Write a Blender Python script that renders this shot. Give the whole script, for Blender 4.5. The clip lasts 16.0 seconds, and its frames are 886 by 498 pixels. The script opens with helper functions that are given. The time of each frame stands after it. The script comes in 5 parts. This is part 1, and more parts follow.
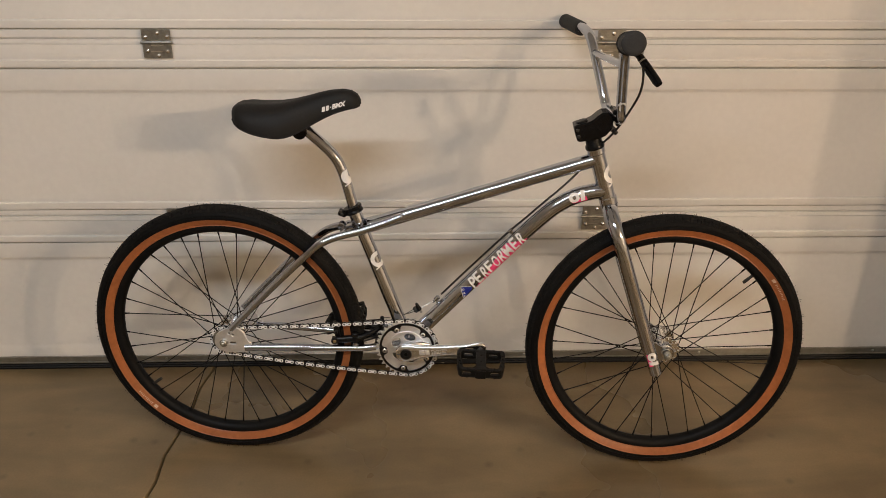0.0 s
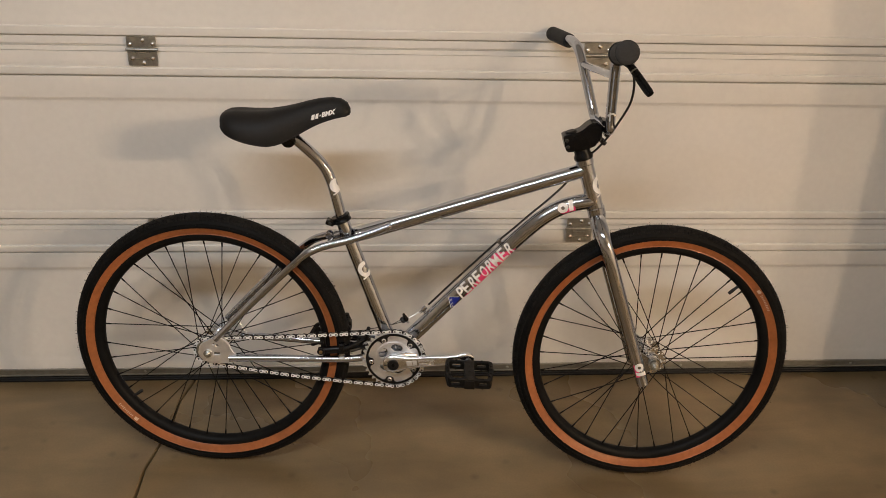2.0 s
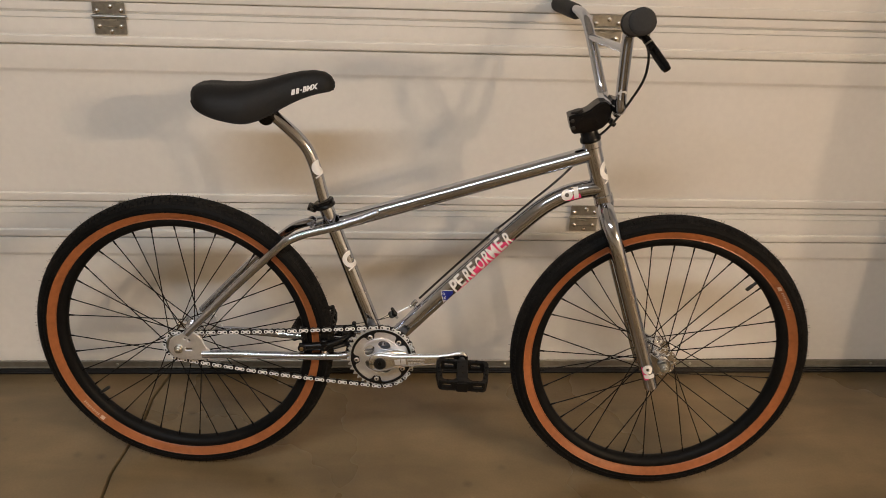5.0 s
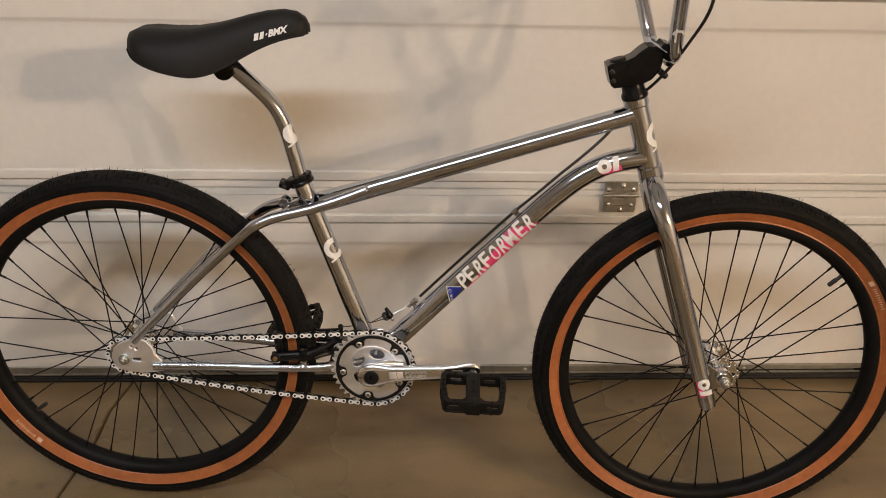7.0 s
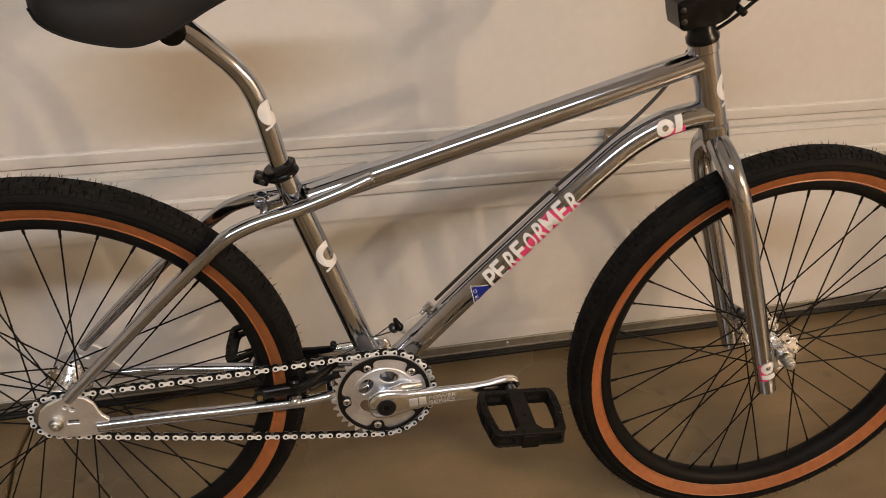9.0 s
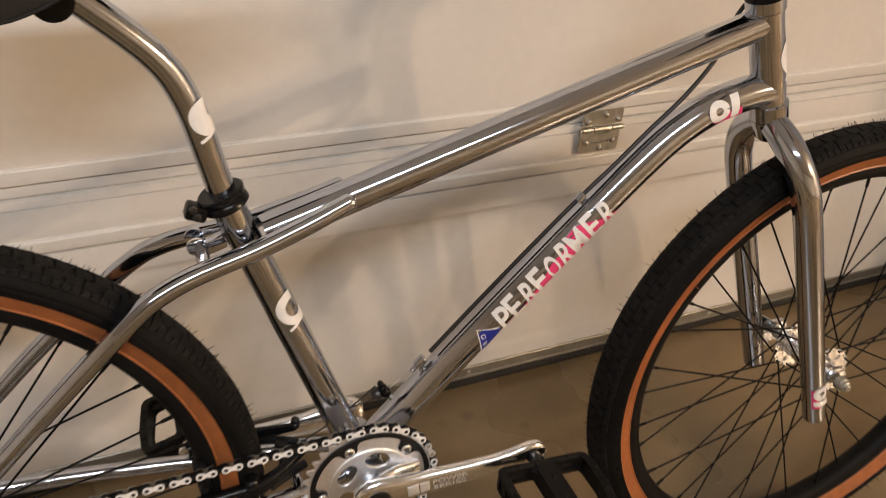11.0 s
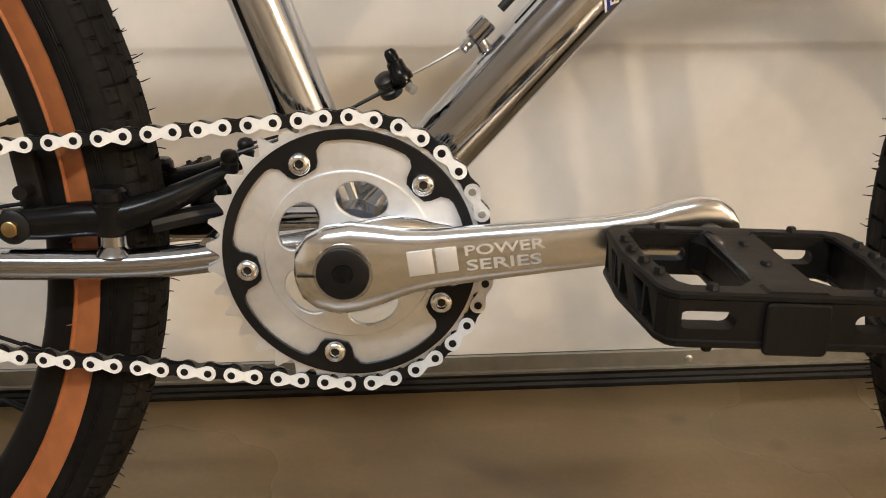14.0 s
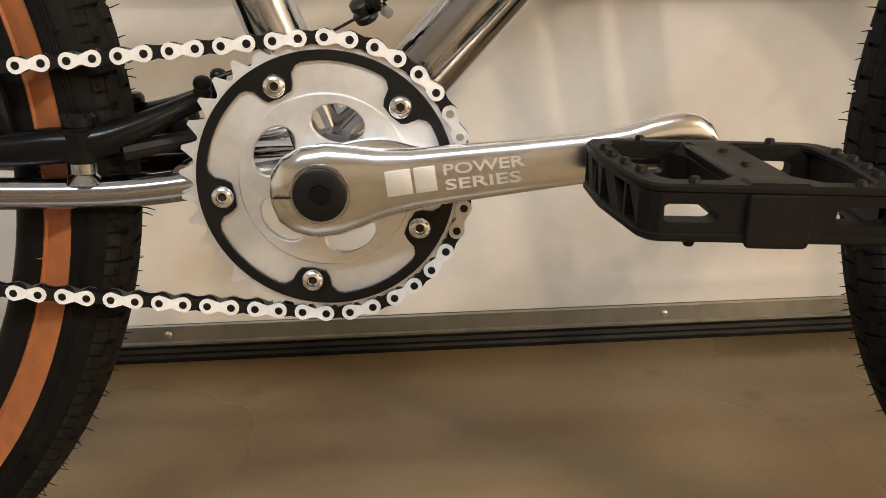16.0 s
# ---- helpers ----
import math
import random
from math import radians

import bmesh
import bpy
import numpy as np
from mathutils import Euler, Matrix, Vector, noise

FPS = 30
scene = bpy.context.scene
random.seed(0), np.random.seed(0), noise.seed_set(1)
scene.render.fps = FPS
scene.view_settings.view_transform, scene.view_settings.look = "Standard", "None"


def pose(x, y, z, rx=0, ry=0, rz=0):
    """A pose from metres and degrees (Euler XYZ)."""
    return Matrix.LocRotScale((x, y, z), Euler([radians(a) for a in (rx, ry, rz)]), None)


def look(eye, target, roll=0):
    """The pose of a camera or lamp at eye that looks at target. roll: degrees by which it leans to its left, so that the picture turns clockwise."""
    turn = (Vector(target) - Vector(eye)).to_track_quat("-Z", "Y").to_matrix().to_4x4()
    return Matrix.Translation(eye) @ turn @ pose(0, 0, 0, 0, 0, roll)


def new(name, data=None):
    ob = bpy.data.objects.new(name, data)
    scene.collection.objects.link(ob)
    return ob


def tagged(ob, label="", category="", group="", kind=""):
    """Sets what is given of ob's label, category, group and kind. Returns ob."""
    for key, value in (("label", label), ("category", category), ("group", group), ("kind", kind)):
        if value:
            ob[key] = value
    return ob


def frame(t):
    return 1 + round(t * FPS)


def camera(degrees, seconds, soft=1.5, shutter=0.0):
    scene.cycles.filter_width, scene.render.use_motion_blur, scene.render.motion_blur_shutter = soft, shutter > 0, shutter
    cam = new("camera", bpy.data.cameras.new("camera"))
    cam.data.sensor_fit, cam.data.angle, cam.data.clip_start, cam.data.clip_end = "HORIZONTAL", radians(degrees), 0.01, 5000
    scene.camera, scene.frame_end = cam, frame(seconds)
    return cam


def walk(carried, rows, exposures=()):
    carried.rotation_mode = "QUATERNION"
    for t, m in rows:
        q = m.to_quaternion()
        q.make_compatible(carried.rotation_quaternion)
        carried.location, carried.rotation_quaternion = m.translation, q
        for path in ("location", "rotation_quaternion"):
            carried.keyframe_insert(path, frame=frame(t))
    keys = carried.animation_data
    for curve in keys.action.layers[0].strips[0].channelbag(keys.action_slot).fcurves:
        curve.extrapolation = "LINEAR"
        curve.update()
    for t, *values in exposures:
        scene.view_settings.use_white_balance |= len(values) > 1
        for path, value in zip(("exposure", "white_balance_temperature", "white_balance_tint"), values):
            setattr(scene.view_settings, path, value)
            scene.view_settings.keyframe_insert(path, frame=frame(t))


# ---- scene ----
cam = camera(52.53, 16.0, soft=0.6, shutter=0.4)
PATH = [
    (0.0, -0.0000, 0.0000, 1.5362, -2.00, -27.30, -0.55),
    (0.5, -0.0291, 0.0016, 1.5184, -2.52, -26.67, -0.74),
    (1.0, -0.0351, 0.0010, 1.5183, -2.72, -26.55, -0.58),
    (1.5, -0.0381, 0.0003, 1.5063, -3.14, -26.08, -0.99),
    (2.0, -0.0497, -0.0032, 1.5092, -3.79, -25.93, -1.70),
    (2.5, -0.0474, -0.0094, 1.5122, -3.93, -25.95, -1.75),
    (3.0, -0.0362, 0.0002, 1.5039, -4.02, -25.85, -1.28),
    (3.5, -0.0406, 0.0071, 1.5092, -4.10, -26.27, -1.39),
    (4.0, -0.0405, 0.0040, 1.5087, -4.05, -26.39, -2.18),
    (4.2, -0.0452, 0.0065, 1.5140, -4.10, -26.60, -2.58),
    (6.3, 0.0380, 0.4795, 1.2822, -2.62, -27.18, -1.17),
    (6.5, 0.0324, 0.4863, 1.2794, -3.16, -27.16, -1.16),
    (7.0, 0.0289, 0.5006, 1.2787, -2.56, -28.19, -1.54),
    (7.5, 0.0044, 0.5351, 1.2687, -2.04, -28.88, -1.59),
    (8.0, -0.1507, 0.6485, 1.2429, -8.87, -29.09, -3.10),
    (8.5, -0.2394, 0.7553, 1.2271, -14.08, -30.19, -3.30),
    (8.7, -0.2100, 0.8097, 1.2302, -13.83, -32.12, -2.88),
    (10.8, -0.2886, 1.1935, 1.1234, -23.95, -37.04, -5.17),
    (11.0, -0.2720, 1.2160, 1.0925, -24.30, -34.65, -4.98),
    (11.5, -0.1663, 1.3134, 0.9268, -17.93, -33.34, -7.06),
    (12.0, -0.1137, 1.3803, 0.6211, -19.20, -26.34, -5.82),
    (12.5, -0.0841, 1.4125, 0.5269, -17.86, -26.05, -4.28),
    (13.0, -0.0278, 1.3952, 0.4986, -9.81, -23.61, -2.74),
    (13.5, 0.0142, 1.3939, 0.5128, -5.07, -23.54, -1.86),
    (14.0, 0.0063, 1.3820, 0.5043, -3.96, -21.77, -0.15),
    (14.5, 0.0031, 1.3915, 0.5007, -3.12, -21.83, -0.53),
    (15.0, 0.0053, 1.3873, 0.4980, -4.24, -22.10, -0.48),
    (15.5, 0.0055, 1.3724, 0.4714, -5.12, -22.47, -0.30),
    (16.0, 0.0028, 1.3737, 0.4712, -5.80, -22.43, -0.21),
]
EXPOSURES = [(0.0, -0.02, 6560, 11), (4.2, -0.02, 6560, 11), (7.0, 0.12, 6540, 12), (8.5, 0.04, 6750, 14), (11.0, 0.22, 6700, 14), (11.5, 0.14, 6950, 17), (12.0, 0.18, 6750, 13), (12.5, 0.33, 6600, 10), (13.2, 0.66, 6380, 9), (14.5, 0.69, 6230, 7), (16.0, 0.68, 6330, 7)]
walk(cam, [(t, pose(x, y, z, 90 + pitch, roll, yaw)) for t, x, y, z, yaw, pitch, roll in PATH], EXPOSURES)

# ---- world and lamps ----
world = bpy.data.worlds.new("night")
scene.world = world
world.use_nodes = True
world.node_tree.nodes["Background"].inputs[0].default_value = (0.02, 0.022, 0.03, 1)
world.node_tree.nodes["Background"].inputs[1].default_value = 0.05

DOOR_Y = 2.229


def bulb_lamp(name, place, watts, colour, size):
    data = bpy.data.lights.new(name, "POINT")
    data.energy, data.color, data.shadow_soft_size = watts, colour, size
    ob = new(name, data)
    ob.location = place
    return ob


# a pair of warm bulbs on the opener and one long cool tube lamp under the ceiling
for bulb_x in (3.95, 3.20):
    bulb_lamp("warm_bulb_light", (bulb_x, -1.8, 2.61), 156, (1.0, 0.735, 0.485), 0.055)
tube_data = bpy.data.lights.new("cool_tube_light", "AREA")
tube_data.shape, tube_data.size, tube_data.size_y = "RECTANGLE", 1.6, 0.15
tube_data.energy, tube_data.color = 37, (0.88, 0.93, 0.98)
new("cool_tube_light", tube_data).matrix_basis = look((-0.68, -0.05, 2.52), (-0.68, 0.35, 1.4))

# ---- materials ----


def node_mat(name, colour, rough=0.5, metal=0.0, vary=0.1, scale=30.0, bump=0.0, bump_scale=None, stain=0.0, stain_scale=2.5, rough_vary=0.05, coat=0.0, detail=6.0, spec=0.5, span=0.15):
    """Principled surface with grain and larger stains."""
    m = bpy.data.materials.new(name)
    m.use_nodes = True
    nt = m.node_tree
    n, l = nt.nodes, nt.links
    p = n["Principled BSDF"]
    p.inputs["Metallic"].default_value = metal
    p.inputs["Coat Weight"].default_value = coat
    p.inputs["Specular IOR Level"].default_value = spec
    tc = n.new("ShaderNodeTexCoord")
    g = n.new("ShaderNodeTexNoise")
    g.inputs["Scale"].default_value, g.inputs["Detail"].default_value = scale, detail
    l.new(tc.outputs["Object"], g.inputs["Vector"])
    s = n.new("ShaderNodeTexNoise")
    s.inputs["Scale"].default_value, s.inputs["Detail"].default_value = stain_scale, 4.0
    l.new(tc.outputs["Object"], s.inputs["Vector"])
    ramp = n.new("ShaderNodeMapRange")
    ramp.inputs["From Min"].default_value, ramp.inputs["From Max"].default_value = 0.3, 0.7
    ramp.inputs["To Min"].default_value, ramp.inputs["To Max"].default_value = 1 - vary, 1 + vary
    ramp.interpolation_type = "SMOOTHSTEP"
    l.new(g.outputs["Fac"], ramp.inputs["Value"])
    ramp2 = n.new("ShaderNodeMapRange")
    ramp2.inputs["From Min"].default_value, ramp2.inputs["From Max"].default_value = 0.5 - span, 0.5 + span
    ramp2.inputs["To Min"].default_value, ramp2.inputs["To Max"].default_value = 1 - stain, 1 + stain
    ramp2.interpolation_type = "SMOOTHSTEP"
    l.new(s.outputs["Fac"], ramp2.inputs["Value"])
    mul = n.new("ShaderNodeMath")
    mul.operation = "MULTIPLY"
    l.new(ramp.outputs[0], mul.inputs[0])
    l.new(ramp2.outputs[0], mul.inputs[1])
    mix = n.new("ShaderNodeVectorMath")
    mix.operation = "SCALE"
    mix.inputs[0].default_value = colour[:3]
    l.new(mul.outputs[0], mix.inputs["Scale"])
    l.new(mix.outputs[0], p.inputs["Base Color"])
    rr = n.new("ShaderNodeMapRange")
    rr.inputs["From Min"].default_value, rr.inputs["From Max"].default_value = 0.35 - span, 0.65 + span
    rr.inputs["To Min"].default_value, rr.inputs["To Max"].default_value = max(0.02, rough - rough_vary), rough + rough_vary
    rr.interpolation_type = "SMOOTHSTEP"
    l.new(s.outputs["Fac"], rr.inputs["Value"])
    l.new(rr.outputs[0], p.inputs["Roughness"])
    if bump > 0:
        b = n.new("ShaderNodeBump")
        b.inputs["Strength"].default_value, b.inputs["Distance"].default_value = 1.0, bump
        src = g
        if bump_scale:
            src = n.new("ShaderNodeTexNoise")
            src.inputs["Scale"].default_value, src.inputs["Detail"].default_value = bump_scale, 5.0
            l.new(tc.outputs["Object"], src.inputs["Vector"])
        l.new(src.outputs["Fac"], b.inputs["Height"])
        l.new(b.outputs[0], p.inputs["Normal"])
    return m


def concrete_mat(name):
    """Trowelled, sealed concrete: cloudy brown-grey mottling, fine grit, dark spots and uneven sheen."""
    m = node_mat(name, (0.178, 0.127, 0.066), 0.29, vary=0.09, scale=7, bump=0.00010, bump_scale=90, span=0.36, stain=0.24, stain_scale=1.5, rough_vary=0.10, detail=9.0)
    nt = m.node_tree
    n, l = nt.nodes, nt.links
    p = n["Principled BSDF"]
    src = p.inputs["Base Color"].links[0].from_socket
    tc = n.new("ShaderNodeTexCoord")
    spots = n.new("ShaderNodeTexVoronoi")
    spots.inputs["Scale"].default_value = 11.0
    spots.inputs["Randomness"].default_value = 1.0
    l.new(tc.outputs["Object"], spots.inputs["Vector"])
    near = n.new("ShaderNodeMapRange")
    near.inputs["From Min"].default_value, near.inputs["From Max"].default_value = 0.03, 0.16
    near.inputs["To Min"].default_value, near.inputs["To Max"].default_value = 0.72, 1.0
    l.new(spots.outputs["Distance"], near.inputs["Value"])
    grit = n.new("ShaderNodeTexNoise")
    grit.inputs["Scale"].default_value, grit.inputs["Detail"].default_value = 170.0, 4.0
    l.new(tc.outputs["Object"], grit.inputs["Vector"])
    gr = n.new("ShaderNodeMapRange")
    gr.inputs["From Min"].default_value, gr.inputs["From Max"].default_value = 0.35, 0.65
    gr.inputs["To Min"].default_value, gr.inputs["To Max"].default_value = 0.96, 1.04
    l.new(grit.outputs["Fac"], gr.inputs["Value"])
    # trowel smears, drawn out along the door
    stretch = n.new("ShaderNodeMapping")
    stretch.inputs["Scale"].default_value = (0.45, 1.6, 1.0)
    l.new(tc.outputs["Object"], stretch.inputs["Vector"])
    smear = n.new("ShaderNodeTexNoise")
    smear.inputs["Scale"].default_value, smear.inputs["Detail"].default_value, smear.inputs["Distortion"].default_value = 5.0, 3.0, 0.8
    l.new(stretch.outputs[0], smear.inputs["Vector"])
    sm = n.new("ShaderNodeMapRange")
    sm.inputs["From Min"].default_value, sm.inputs["From Max"].default_value = 0.36, 0.66
    sm.inputs["To Min"].default_value, sm.inputs["To Max"].default_value = 0.87, 1.13
    l.new(smear.outputs["Fac"], sm.inputs["Value"])
    both = n.new("ShaderNodeMath")
    both.operation = "MULTIPLY"
    l.new(sm.outputs[0], both.inputs[0])
    l.new(gr.outputs[0], both.inputs[1])
    mul = n.new("ShaderNodeMath")
    mul.operation = "MULTIPLY"
    l.new(near.outputs[0], mul.inputs[0])
    l.new(both.outputs[0], mul.inputs[1])
    sc = n.new("ShaderNodeVectorMath")
    sc.operation = "SCALE"
    l.new(src, sc.inputs[0])
    l.new(mul.outputs[0], sc.inputs["Scale"])
    l.new(sc.outputs[0], p.inputs["Base Color"])
    return m


M_DOOR = node_mat("cream_door_paint", (0.76, 0.74, 0.70), 0.42, vary=0.015, scale=60, bump=0.00005, bump_scale=260, stain=0.035, stain_scale=1.6)
M_FLOOR = concrete_mat("sealed_concrete")
M_WALL = node_mat("painted_plaster", (0.68, 0.665, 0.63), 0.7, vary=0.05, scale=20, bump=0.0008, stain=0.08)
M_CEIL = node_mat("ceiling_plaster", (0.76, 0.755, 0.74), 0.8, vary=0.05, scale=20, bump=0.0008, stain=0.05)
M_GALV = node_mat("galvanised_steel", (0.47, 0.47, 0.44), 0.40, 1.0, vary=0.16, scale=90, bump=0.0002, stain=0.1)
M_STRIP = node_mat("aluminium_retainer", (0.29, 0.28, 0.245), 0.42, 0.75, vary=0.08, scale=60, stain=0.1)
M_SEAL = node_mat("black_rubber_seal", (0.006, 0.0056, 0.0052), 0.6, vary=0.25, scale=40, bump=0.0004, stain=0.2, spec=0.35)
M_CHROME = node_mat("chrome_plate", (0.51, 0.535, 0.59), 0.105, 1.0, vary=0.02, scale=40, stain=0.03, stain_scale=9, rough_vary=0.025)
M_ALU = node_mat("polished_aluminium", (0.88, 0.895, 0.92), 0.18, 1.0, vary=0.03, scale=120, stain=0.03, stain_scale=20, rough_vary=0.04)
M_SATIN = node_mat("satin_aluminium", (0.93, 0.945, 0.97), 0.50, 1.0, vary=0.03, scale=200, bump=0.00004, stain=0.03, stain_scale=30)
M_BLACK = node_mat("black_anodised", (0.006, 0.006, 0.0064), 0.40, 0.0, vary=0.15, scale=120, stain=0.1, stain_scale=25, spec=0.32)
M_GLOSSBLK = node_mat("gloss_black_paint", (0.005, 0.005, 0.0052), 0.24, 0.0, vary=0.1, scale=80, stain=0.1, stain_scale=20, spec=0.22)
M_RIM = node_mat("black_rim", (0.006, 0.0058, 0.0056), 0.5, 0.0, vary=0.1, scale=60, stain=0.15, stain_scale=12, spec=0.12)
M_TYRE = node_mat("black_tyre_rubber", (0.0062, 0.0058, 0.0054), 0.6, vary=0.22, scale=160, bump=0.0003, stain=0.2, stain_scale=20, spec=0.09)
M_TREAD = node_mat("dusty_tread_rubber", (0.0100, 0.0092, 0.0083), 0.72, vary=0.25, scale=160, bump=0.0003, stain=0.25, stain_scale=30, spec=0.12)
M_ZINC = node_mat("bright_zinc", (0.72, 0.71, 0.69), 0.22, 1.0, vary=0.08, scale=200)
M_GUM = node_mat("gum_sidewall", (0.335, 0.112, 0.036), 0.36, vary=0.10, scale=90, bump=0.0002, stain=0.10, stain_scale=9)
M_PEDAL = node_mat("black_nylon", (0.0055, 0.0048, 0.0040), 0.5, vary=0.15, scale=200, bump=0.0002, stain=0.15, stain_scale=20, spec=0.17)
M_SADDLE = node_mat("black_vinyl", (0.0092, 0.0086, 0.0080), 0.58, vary=0.12, scale=300, bump=0.00025, bump_scale=900, stain=0.1, stain_scale=15, spec=0.24)
M_GRIP = node_mat("black_foam_grip", (0.013, 0.0125, 0.012), 0.7, vary=0.2, scale=300, bump=0.0004, stain=0.1, stain_scale=20)
M_WHITE = node_mat("white_chain_paint", (0.81, 0.81, 0.80), 0.30, vary=0.04, scale=200, stain=0.04, stain_scale=60)
M_DECALW = node_mat("white_decal", (0.83, 0.82, 0.80), 0.32, vary=0.02, scale=80)
M_FADED = node_mat("worn_white_print", (0.60, 0.46, 0.36), 0.45, vary=0.25, scale=900)
M_PINK = node_mat("pink_decal", (0.80, 0.06, 0.20), 0.32, vary=0.04, scale=80)
M_BLUE = node_mat("blue_decal", (0.012, 0.025, 0.26), 0.32, vary=0.04, scale=80)
M_DARK = node_mat("dark_steel", (0.05, 0.048, 0.045), 0.35, 0.8, vary=0.1, scale=100)
M_BRASS = node_mat("brass_bolt", (0.45, 0.33, 0.16), 0.3, 1.0, vary=0.1, scale=100)
M_CABLE = node_mat("black_cable_housing", (0.012, 0.012, 0.012), 0.38, vary=0.1, scale=100)
M_WIRE = node_mat("steel_wire", (0.55, 0.54, 0.52), 0.3, 1.0, vary=0.1, scale=400)
M_PRINT = node_mat("etched_print", (0.72, 0.70, 0.67), 0.55, 0.6, vary=0.03, scale=80)
M_CONDARK = node_mat("joint_dirt", (0.03, 0.026, 0.02), 0.9, vary=0.2, scale=60)

# ---- mesh helpers ----


def smooth_mesh(bm, angle=35):
    for f in bm.faces:
        f.smooth = True
    lim = radians(angle)
    for e in bm.edges:
        if len(e.link_faces) == 2:
            e.smooth = e.calc_face_angle(0) < lim


def part(name, bm, mats, parent=None, label="", angle=35):
    """One bmesh as one mesh object under its thing."""
    bmesh.ops.recalc_face_normals(bm, faces=bm.faces)
    smooth_mesh(bm, angle)
    me = bpy.data.meshes.new(name)
    bm.to_mesh(me)
    bm.free()
    for m in (mats if isinstance(mats, (list, tuple)) else [mats]):
        me.materials.append(m)
    ob = new(name, me)
    ob.parent = parent
    if label:
        tagged(ob, label)
    return ob


def shared(name, me, parent, m):
    ob = new(name, me)
    ob.parent = parent
    ob.matrix_basis = m
    return ob


def resample(pts, k):
    """Catmull-Rom through the points."""
    if len(pts) < 3 or k < 2:
        return [Vector(p) for p in pts]
    P = [Vector(p) for p in pts]
    P = [P[0] * 2 - P[1]] + P + [P[-1] * 2 - P[-2]]
    out = []
    for i in range(1, len(P) - 2):
        a, b, c, d = P[i - 1:i + 3]
        for j in range(k):
            t = j / k
            out.append(0.5 * ((2 * b) + (c - a) * t + (2 * a - 5 * b + 4 * c - d) * t * t + (3 * b - a - 3 * c + d) * t ** 3))
    out.append(P[-2])
    return out


def sweep(bm, pts, radius, seg=20, k=6, caps=True, flat=(1.0, 1.0), mat=0, up=None):
    """A tube along points; radius is one number or one per given point."""
    n0 = len(pts)
    path = resample(pts, k)
    n = len(path)
    rads = [radius] * n0 if isinstance(radius, (int, float)) else list(radius)
    rs = [float(np.interp(i / (n - 1) * (n0 - 1), range(n0), rads)) for i in range(n)]
    tang = [(path[min(i + 1, n - 1)] - path[max(i - 1, 0)]).normalized() for i in range(n)]
    ref = Vector(up) if up else Vector((0, 1, 0))
    if abs(tang[0].dot(ref)) > 0.95:
        ref = Vector((1, 0, 0))
    a = (ref - tang[0] * ref.dot(tang[0])).normalized()
    rings = []
    for i in range(n):
        a = (a - tang[i] * a.dot(tang[i])).normalized()
        b = tang[i].cross(a)
        rings.append([bm.verts.new(path[i] + (a * math.cos(2 * math.pi * j / seg) * flat[0] + b * math.sin(2 * math.pi * j / seg) * flat[1]) * rs[i]) for j in range(seg)])
    for r0, r1 in zip(rings, rings[1:]):
        for j in range(seg):
            f = bm.faces.new((r0[j], r0[(j + 1) % seg], r1[(j + 1) % seg], r1[j]))
            f.material_index = mat
    if caps:
        for r in (rings[0][::-1], rings[-1]):
            f = bm.faces.new(r)
            f.material_index = mat
    return rings


def turned(bm, origin, axis, profile, seg=32, mat=0, closed=False, ref=None):
    """A turned solid: profile of (along, radius) about an axis through origin."""
    o, ax = Vector(origin), Vector(axis).normalized()
    r = Vector(ref) if ref else (Vector((0, 0, 1)) if abs(ax.z) < 0.9 else Vector((1, 0, 0)))
    a = (r - ax * r.dot(ax)).normalized()
    b = ax.cross(a)
    rings = []
    for s, rad in profile:
        rings.append([bm.verts.new(o + ax * s + (a * math.cos(2 * math.pi * j / seg) + b * math.sin(2 * math.pi * j / seg)) * max(rad, 1e-5)) for j in range(seg)])
    pairs = list(zip(rings, rings[1:]))
    if closed:
        pairs.append((rings[-1], rings[0]))
    for r0, r1 in pairs:
        for j in range(seg):
            f = bm.faces.new((r0[j], r0[(j + 1) % seg], r1[(j + 1) % seg], r1[j]))
            f.material_index = mat
    if not closed:
        for r in (rings[0][::-1], rings[-1]):
            f = bm.faces.new(r)
            f.material_index = mat
    return rings


def box(bm, centre, size, rot=None, bevel=0.0, mat=0):
    m = Matrix.Translation(centre) @ (rot.to_4x4() if rot else Matrix()) @ Matrix.Diagonal((*size, 1))
    vs = bmesh.ops.create_cube(bm, size=1.0, matrix=m)["verts"]
    fs = {f for v in vs for f in v.link_faces}
    for f in fs:
        f.material_index = mat
    if bevel:
        es = list({e for v in vs for e in v.link_edges})
        bmesh.ops.bevel(bm, geom=es, offset=bevel, segments=2, affect="EDGES", profile=0.5)
    return vs


